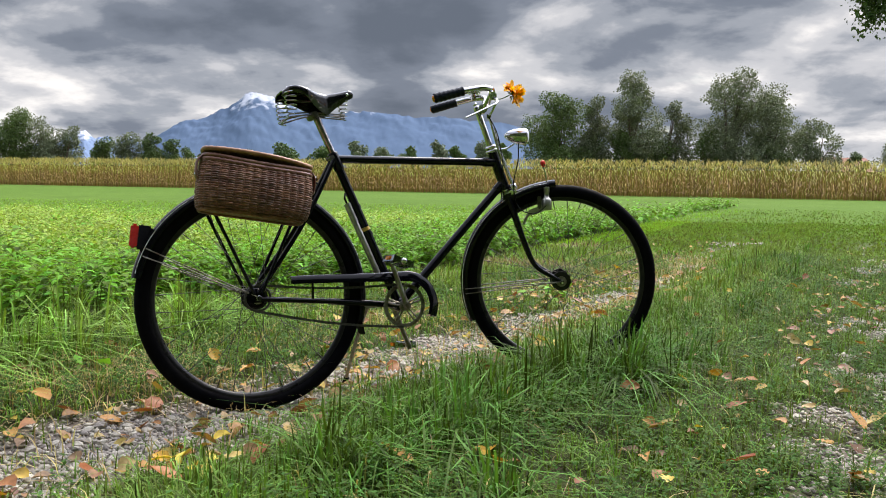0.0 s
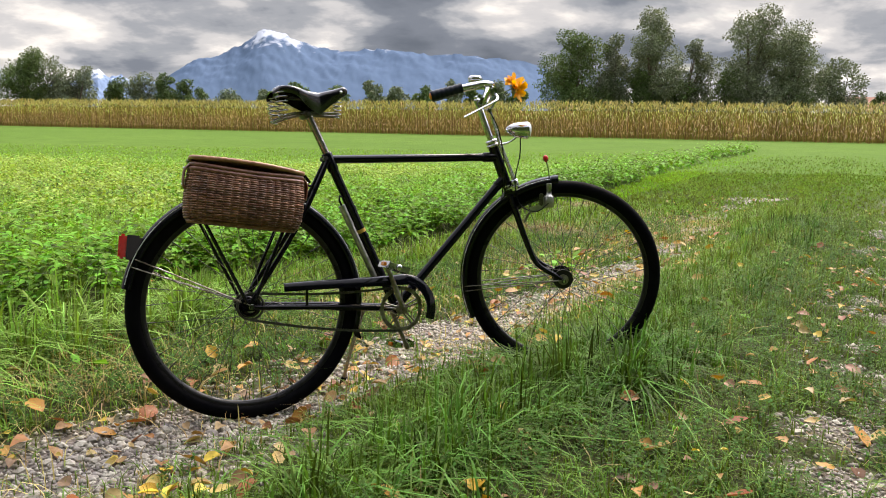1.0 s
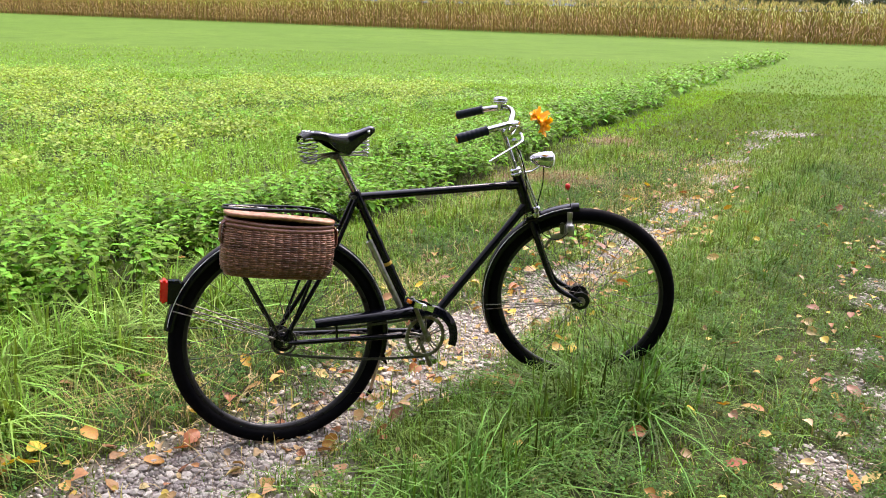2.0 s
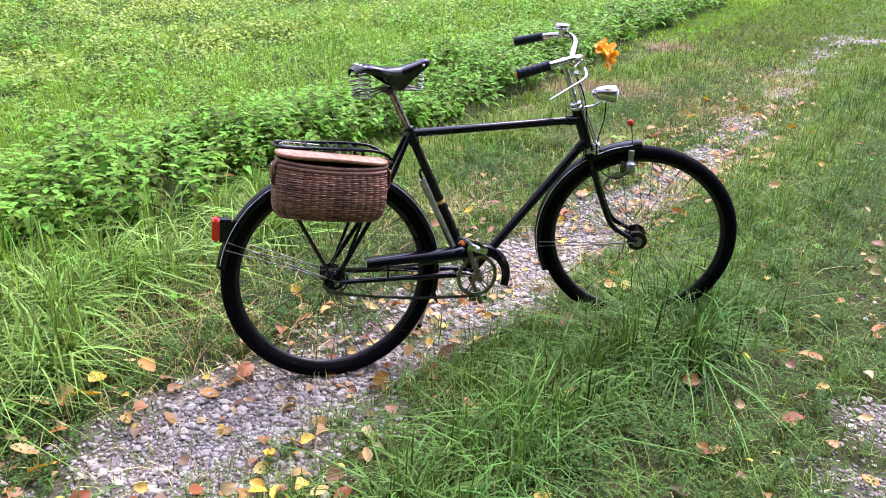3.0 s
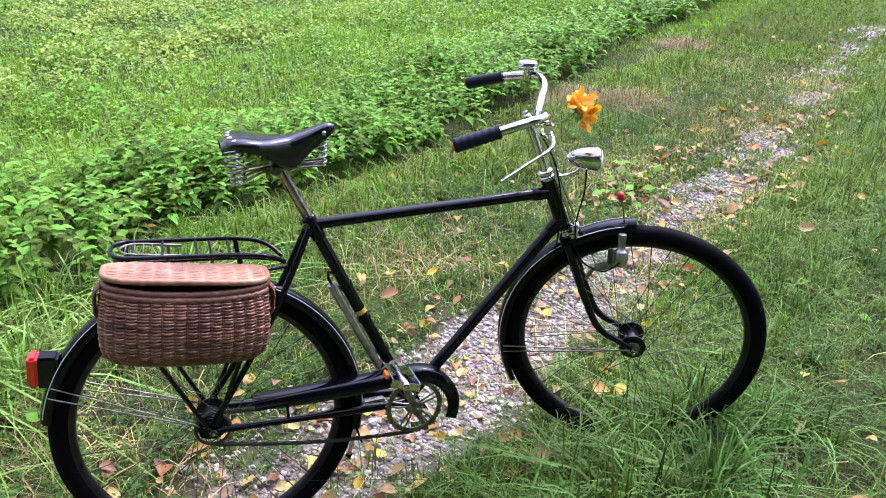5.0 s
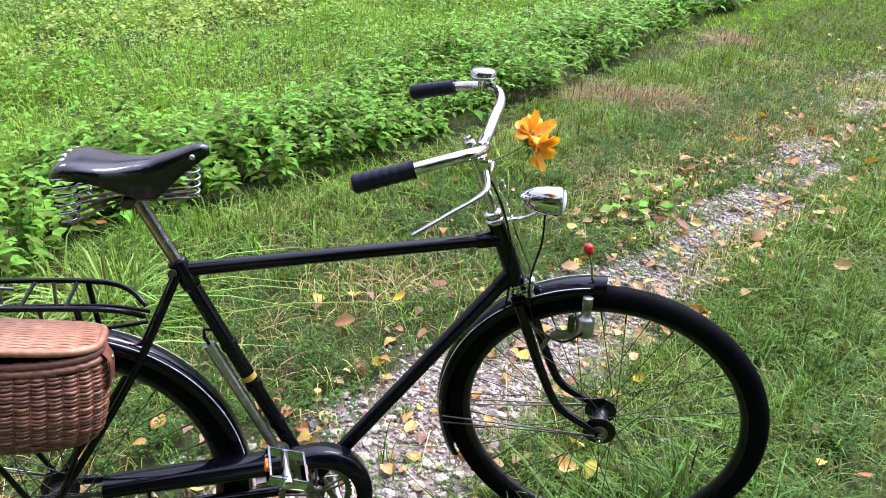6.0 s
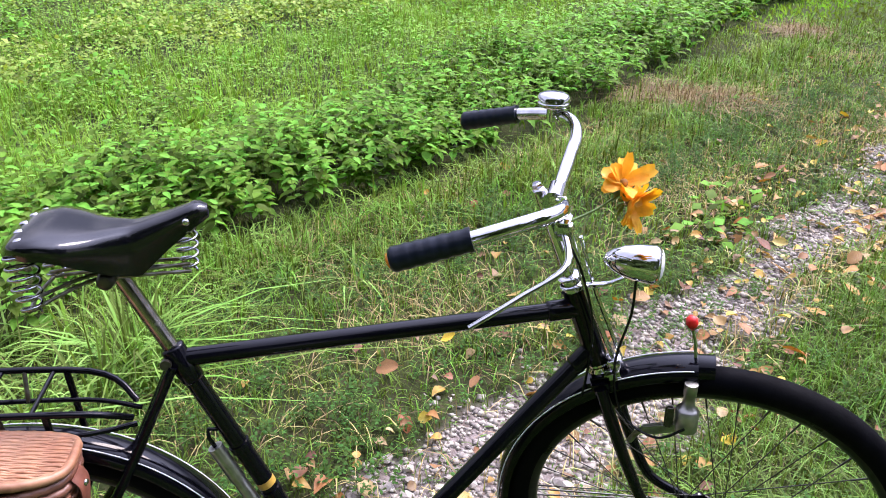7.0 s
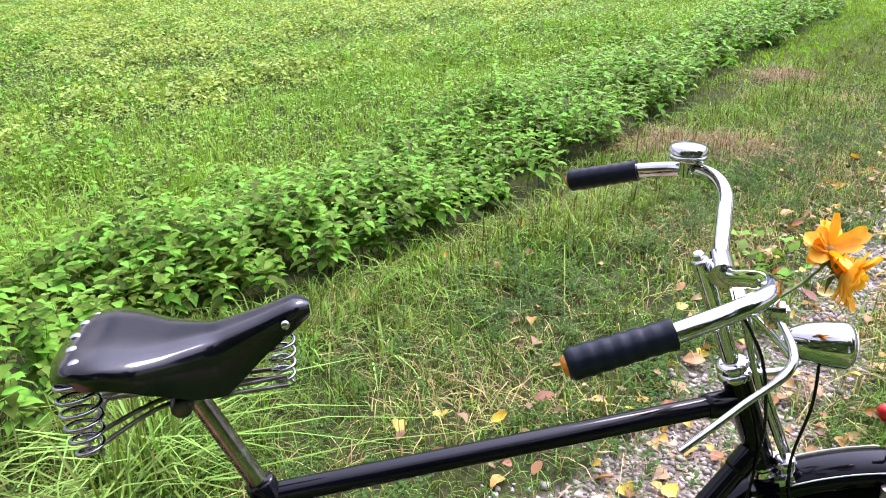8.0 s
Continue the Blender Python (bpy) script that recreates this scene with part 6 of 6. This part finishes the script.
def make_rosebud():
    root = new("rosebud")
    c = bike_world((1.095, 0, 0.375), True)
    root.matrix_basis = Matrix.Translation(c)
    tagged(root, "small red rosebud on a stalk at the front mudguard tip", "flower")
    top = bike_world((1.084, 0.004, 0.430), True) - c
    part_mesh("stalk", tubed([Vector((0, 0, 0)), top * 0.5 + Vector((0.002, 0, 0)), top], 0.0026, 7), stem_mat, root, "", True)
    d = top.normalized()
    part_mesh("bud", lathed([(-0.006, 0.003), (0.0, 0.0075), (0.006, 0.0098), (0.010, 0.0090), (0.013, 0.0095), (0.016, 0.0070), (0.019, 0.0035)], top, d, 12), rose_mat, root, "red bud", True)
    for k in range(5):
        a = k * 1.256
        o = Vector((math.cos(a), math.sin(a), 0))
        bm = bmesh.new()
        p = top - d * 0.004
        vs = [bm.verts.new(v) for v in (p, p + o * 0.010 + d * 0.004 + Vector((-o.y, o.x, 0)) * 0.004, p + o * 0.014 + d * 0.010, p + o * 0.010 + d * 0.004 - Vector((-o.y, o.x, 0)) * 0.004)]
        bm.faces.new(vs)
        part_mesh("sepal", bm, stem_mat, root)


make_rosebud()

# ---- overhanging tree beside the track ----
def make_side_tree():
    root = new("tree")
    tx, ty = 8.6, 8.4
    root.matrix_basis = pose(tx, ty, -0.06)
    tagged(root, "dark broadleaf tree overhanging the track", "tree")
    r = np.random.default_rng(11)
    bm = bmesh.new()
    tube(bm, smooth_line([(0, 0, -0.1), (0.05, 0.02, 1.2), (-0.05, 0.05, 2.6), (-0.1, 0, 4.4), (0, 0.1, 6.5)]), [0.24 - 0.005 * k for k in range(33)], 10)
    limbs = [((-0.05, 0.05, 2.6), (-1.8, 0.4, 3.9), (-3.3, 0.7, 3.9)), ((-0.1, 0.0, 3.6), (-1.5, 0.6, 4.6), (-2.7, 1.3, 4.7)), ((-0.1, 0, 4.0), (1.2, -1.0, 5.2), (2.0, -1.6, 5.5)),
             ((-0.1, 0, 4.4), (0.5, 1.4, 5.6), (0.8, 2.6, 5.9)), ((0, 0.1, 5.0), (-0.9, -0.8, 6.4), (-1.6, -1.4, 6.9)), ((0, 0.1, 6.0), (0.2, 0.2, 7.2), (0.1, 0.3, 8.0))]
    for l in limbs:
        tube(bm, smooth_line(l), [0.07 - 0.0034 * k for k in range(17)], 7)
    part_mesh("trunk", bm, bark, root, "", True)
    P = []
    for a, b, c in limbs:
        c, b = np.array(c), np.array(b)
        k = 900
        f = r.uniform(0, 1, k)[:, None]
        P.append(b * (1 - f) + c * f + r.normal(0, 0.42, (k, 3)) * (1, 1, 0.75))
    # the twigs that hang into the view
    for ex, ey, ez in ((-4.12, 0.7, 2.92), (-4.02, 0.6, 2.70), (-3.90, 0.8, 2.72), (-3.85, 0.7, 2.95), (-3.95, 0.7, 3.0), (-4.22, 0.7, 3.02), (-4.0, 0.7, 2.58)):
        k = 650
        f = r.uniform(0.1, 1, k)[:, None]
        P.append(np.array((-3.7, 0.7, 3.5)) * (1 - f) + np.array((ex, ey, ez)) * f + r.normal(0, 0.085, (k, 3)))
    p = np.concatenate(P)
    n = len(p)
    d = r.normal(0, 1, (n, 3)) - (0, 0, 0.6)
    d /= np.linalg.norm(d, axis=1)[:, None]
    ln = r.uniform(0.032, 0.062, n)
    v, t = leaves_at(p, d, r.normal(0, 1, (n, 3)) + (0, 0, 1), ln, ln * 0.34)
    grown("crown", v, t, crown_mats[0], root)


make_side_tree()

# tall unseen trees behind the viewpoint, added to darken reflections; fallen leaves suggest them
for k, (bx, by, bh, bw) in enumerate(((-11, -9.5, 13, 4.9), (-5, -11, 15, 5.4), (1.5, -9.5, 14, 5.2), (7.5, -8, 14, 5.2), (11.5, -1.5, 12, 4.2))):
    tree(bx, by, bh, bw, crown_mats[0], "tall dark green broadleaf tree, unseen behind the viewpoint", base=0.12, lumps=18, leafs=2400, size=0.46, seed=70 + k)


# ---- fallen leaves ----
def leaf_mesh(seed, mat):
    r = random.Random(seed)
    bm = bmesh.new()
    rows = []
    curl, twist = r.uniform(-0.6, 0.9), r.uniform(-0.4, 0.4)
    for j in range(7):
        f = j / 6
        w = 0.36 * math.sin(math.pi * (0.06 + 0.90 * f)) ** 0.75 * (1 + 0.10 * math.sin(f * 21 + seed))
        z = curl * 0.28 * (f - 0.5) ** 2 * 4 * 0.5
        rows.append([bm.verts.new(((f - 0.5), s * w, z + (0.12 + 0.1 * abs(curl)) * abs(s) * w * 2 + twist * s * (f - 0.5) * 0.3)) for s in (-1, -0.5, 0, 0.5, 1)])
    for a, b in zip(rows, rows[1:]):
        for k in range(4):
            bm.faces.new((a[k], b[k], b[k + 1], a[k + 1]))
    tube(bm, [(-0.5, 0, 0.0), (-0.62, 0.02, 0.02), (-0.78, 0.05, 0.05)], 0.014, 4)
    me = bpy.data.meshes.new("fallen_leaf")
    bm.to_mesh(me)
    bm.free()
    me.materials.append(mat)
    me.polygons.foreach_set("use_smooth", np.ones(len(me.polygons), bool))
    return me


def make_leaves():
    r = random.Random(21)
    meshes = [(leaf_mesh(k, leaf_colours[k % 4]), k % 4) for k in range(12)]
    names = ["yellow fallen leaf", "rust-orange fallen leaf", "pale tan fallen leaf", "brown-red fallen leaf"]
    known = [(0.93, 2.74, 0.075), (0.81, 2.70, 0.07), (0.19, 2.78, 0.05), (-0.26, 2.47, 0.03), (-1.30, 2.09, 0.07), (0.115, 1.86, 0.12), (0.09, 2.27, 0.11), (0.05, 1.52, 0.10),
             (-0.92, 2.29, 0.03), (-0.62, 1.79, 0.03), (1.35, 2.99, 0.04), (0.78, 4.92, -0.05), (0.93, 4.90, -0.05), (0.57, 3.88, 0.01), (0.43, 3.13, 0.05), (-0.30, 3.48, 0.03)]
    spots = [(x, y) for x, y, z in known]
    while len(spots) < 270:
        x, y = r.uniform(-1.7, 2.9), 1.35 + 5.6 * r.random() ** 1.7
        s = float(offset(np.array([x]), np.array([y]))[0])
        want = 0.95 if abs(s) < 0.6 else (0.45 if abs(s - 1.85) < 0.45 else (0.2 if -1.6 < s < 2.6 else 0.02))
        if r.random() < want:
            spots.append((x, y))
    for k, (x, y) in enumerate(spots):
        me, c = meshes[r.randrange(12)]
        if k < 10:
            me, c = meshes[(0, 4, 2, 5, 0, 8, 0, 4, 1, 4)[k]]
        ob = new("fallen_leaf", me)
        size = r.uniform(0.040, 0.074)
        z = float(land(np.array([x]), np.array([y]))[0])
        bare = float(rut_mask(np.array([x]), np.array([y]))[0])
        hi = 0.010 + (1 - bare) * r.uniform(0.015, 0.055)
        ob.matrix_basis = pose(x, y, z + hi, r.uniform(-38, 38), r.uniform(-38, 38), r.uniform(0, 360)) @ Matrix.Diagonal((size, size, size, 1))
        tagged(ob, names[c] + " lying on the " + ("gravel" if bare > 0.5 else "grass"), "leaf", "fallen leaves")


make_leaves()


def make_litter():
    """Small crumpled leaf litter in the ruts, too much to count."""
    g = np.random.default_rng(17)
    x, y = g.uniform(-1.6, 5.2, 15000), 1.3 + 9.5 * g.uniform(0, 1, 15000) ** 1.0
    s = offset(x, y)
    k = g.uniform(0, 1, 15000) < np.where(np.abs(s) < 0.50, 0.62, np.where(np.abs(s - 1.85) < 0.5, 0.22, np.where((s > -1.1) & (s < 2.6), 0.05, 0.0))) * np.interp(y, [1.3, 3, 5.5, 7, 9], [0.5, 1, 1, 0.4, 0.1])
    x, y = x[k], y[k]
    n = len(x)
    a = g.uniform(0, 6.28, n)
    d = np.stack([np.cos(a), np.sin(a), g.normal(0, 0.25, n)], 1)
    d /= np.linalg.norm(d, axis=1)[:, None]
    up = np.stack([g.normal(0, 0.3, n), g.normal(0, 0.3, n), np.ones(n)], 1)
    ln = g.uniform(0.018, 0.056, n)
    for c, name in enumerate(("yellow", "rust-orange", "pale tan", "brown-red")):
        q = np.arange(n) % 4 == c
        v, t = broad_leaves(np.stack([x, y, land(x, y) + 0.012 + g.uniform(0, 0.05, n) * (1 - rut_mask(x, y))], 1)[q], d[q], up[q], ln[q], ln[q] * g.uniform(0.34, 0.50, q.sum()), 0.45)
        tagged(grown("leaf_litter", v, t, litter_mats[c]), name + " leaf litter in the wheel ruts", "leaf litter", kind="stuff")


litter_mats = [material("litter_leaf", b_, 0.6, vary=0.35, scale=60, island=0.45, hue=0.025, through_light=0.15)
               for b_ in ((0.42, 0.27, 0.04), (0.36, 0.165, 0.045), (0.31, 0.21, 0.095), (0.24, 0.12, 0.05))]
make_litter()


# ---- gravel ----
def stone_shape(seed):
    """A rough pebble: an uneven twelve-cornered solid of unit size."""
    bm = bmesh.new()
    bmesh.ops.create_icosphere(bm, subdivisions=1, radius=1)
    r = random.Random(seed)
    flat = r.uniform(0.45, 0.8)
    lx = r.uniform(0.8, 1.25)
    for v in bm.verts:
        v.co *= r.uniform(0.78, 1.2)
        v.co.x *= lx
        v.co.z *= flat
    return bm


def make_gravel():
    me_list = []
    arrays = []
    for k in range(8):
        bm = stone_shape(k)
        me = bpy.data.meshes.new("stone")
        bm.to_mesh(me)
        v = np.array([x.co[:] for x in bm.verts])
        t = np.array([[q.index for q in f.verts] for f in bm.faces])
        bm.free()
        me.materials.append(stone_piece)
        me_list.append(me)
        q = random.Random(k + 40)
        v = np.array([(1, 0, 0), (-1, 0, 0), (0, 1, 0), (0, -1, 0), (0, 0, 1), (0, 0, -1)]) * [[q.uniform(0.75, 1.25)] for _ in range(6)] * (1.1, 0.95, q.uniform(0.5, 0.85))
        t = np.array([(0, 2, 4), (2, 1, 4), (1, 3, 4), (3, 0, 4), (2, 0, 5), (1, 2, 5), (3, 1, 5), (0, 3, 5)])
        arrays.append((v + [[q.uniform(-0.2, 0.2) for _ in range(3)] for _ in range(6)], t))
    g = np.random.default_rng(3)
    x, y = g.uniform(-2.0, 4.5, 420000), 1.2 + 9.6 * g.uniform(0, 1, 420000) ** 1.6
    keep = ((y < 9.6) | (np.hypot(x - 3.95, y - 10.37) < 0.6)) & (g.uniform(0, 1, 420000) < np.clip(rut_mask(x, y) * 1.15 - 0.12, 0, 1))
    x, y = x[keep], y[keep]
    size = np.clip(g.gamma(3.0, 0.0018, len(x)) + 0.0022, 0.003, 0.017) * np.clip(0.8 + 0.08 * y, 1, 1.5)
    order = np.argsort(np.where((x > -1.2) & (x < 1.3) & (y < 3.4), -size, 1))
    big, rest = order[:290], order[290:26000]
    for i in big:
        ob = new("stone", me_list[int(g.integers(8))])
        ob.parent = ground
        s = float(size[i])
        ob.matrix_basis = pose(x[i], y[i], float(land(x[i:i + 1], y[i:i + 1])[0]) + s * 0.25, g.uniform(-20, 20), g.uniform(-20, 20), g.uniform(0, 360)) @ Matrix.Diagonal((s, s, s, 1))
    zs = land(x, y)
    k = rest % 8
    shapes, a = np.array([q[0] for q in arrays])[k], g.uniform(0, 6.28, len(rest))
    c, s_ = np.cos(a)[:, None], np.sin(a)[:, None]
    sz = size[rest][:, None]
    V = np.stack([(shapes[..., 0] * c - shapes[..., 1] * s_) * sz + x[rest][:, None], (shapes[..., 0] * s_ + shapes[..., 1] * c) * sz + y[rest][:, None],
                  shapes[..., 2] * sz + (zs[rest] + size[rest] * 0.2)[:, None]], -1)
    T = arrays[0][1][None] + (np.arange(len(rest)) * 6)[:, None, None]
    ob = grown("gravel", V.reshape(-1, 3), T.reshape(-1, 3), stone_mat, ground)
    tagged(ob, "loose pale grey gravel in the wheel ruts", kind="stuff")


make_gravel()
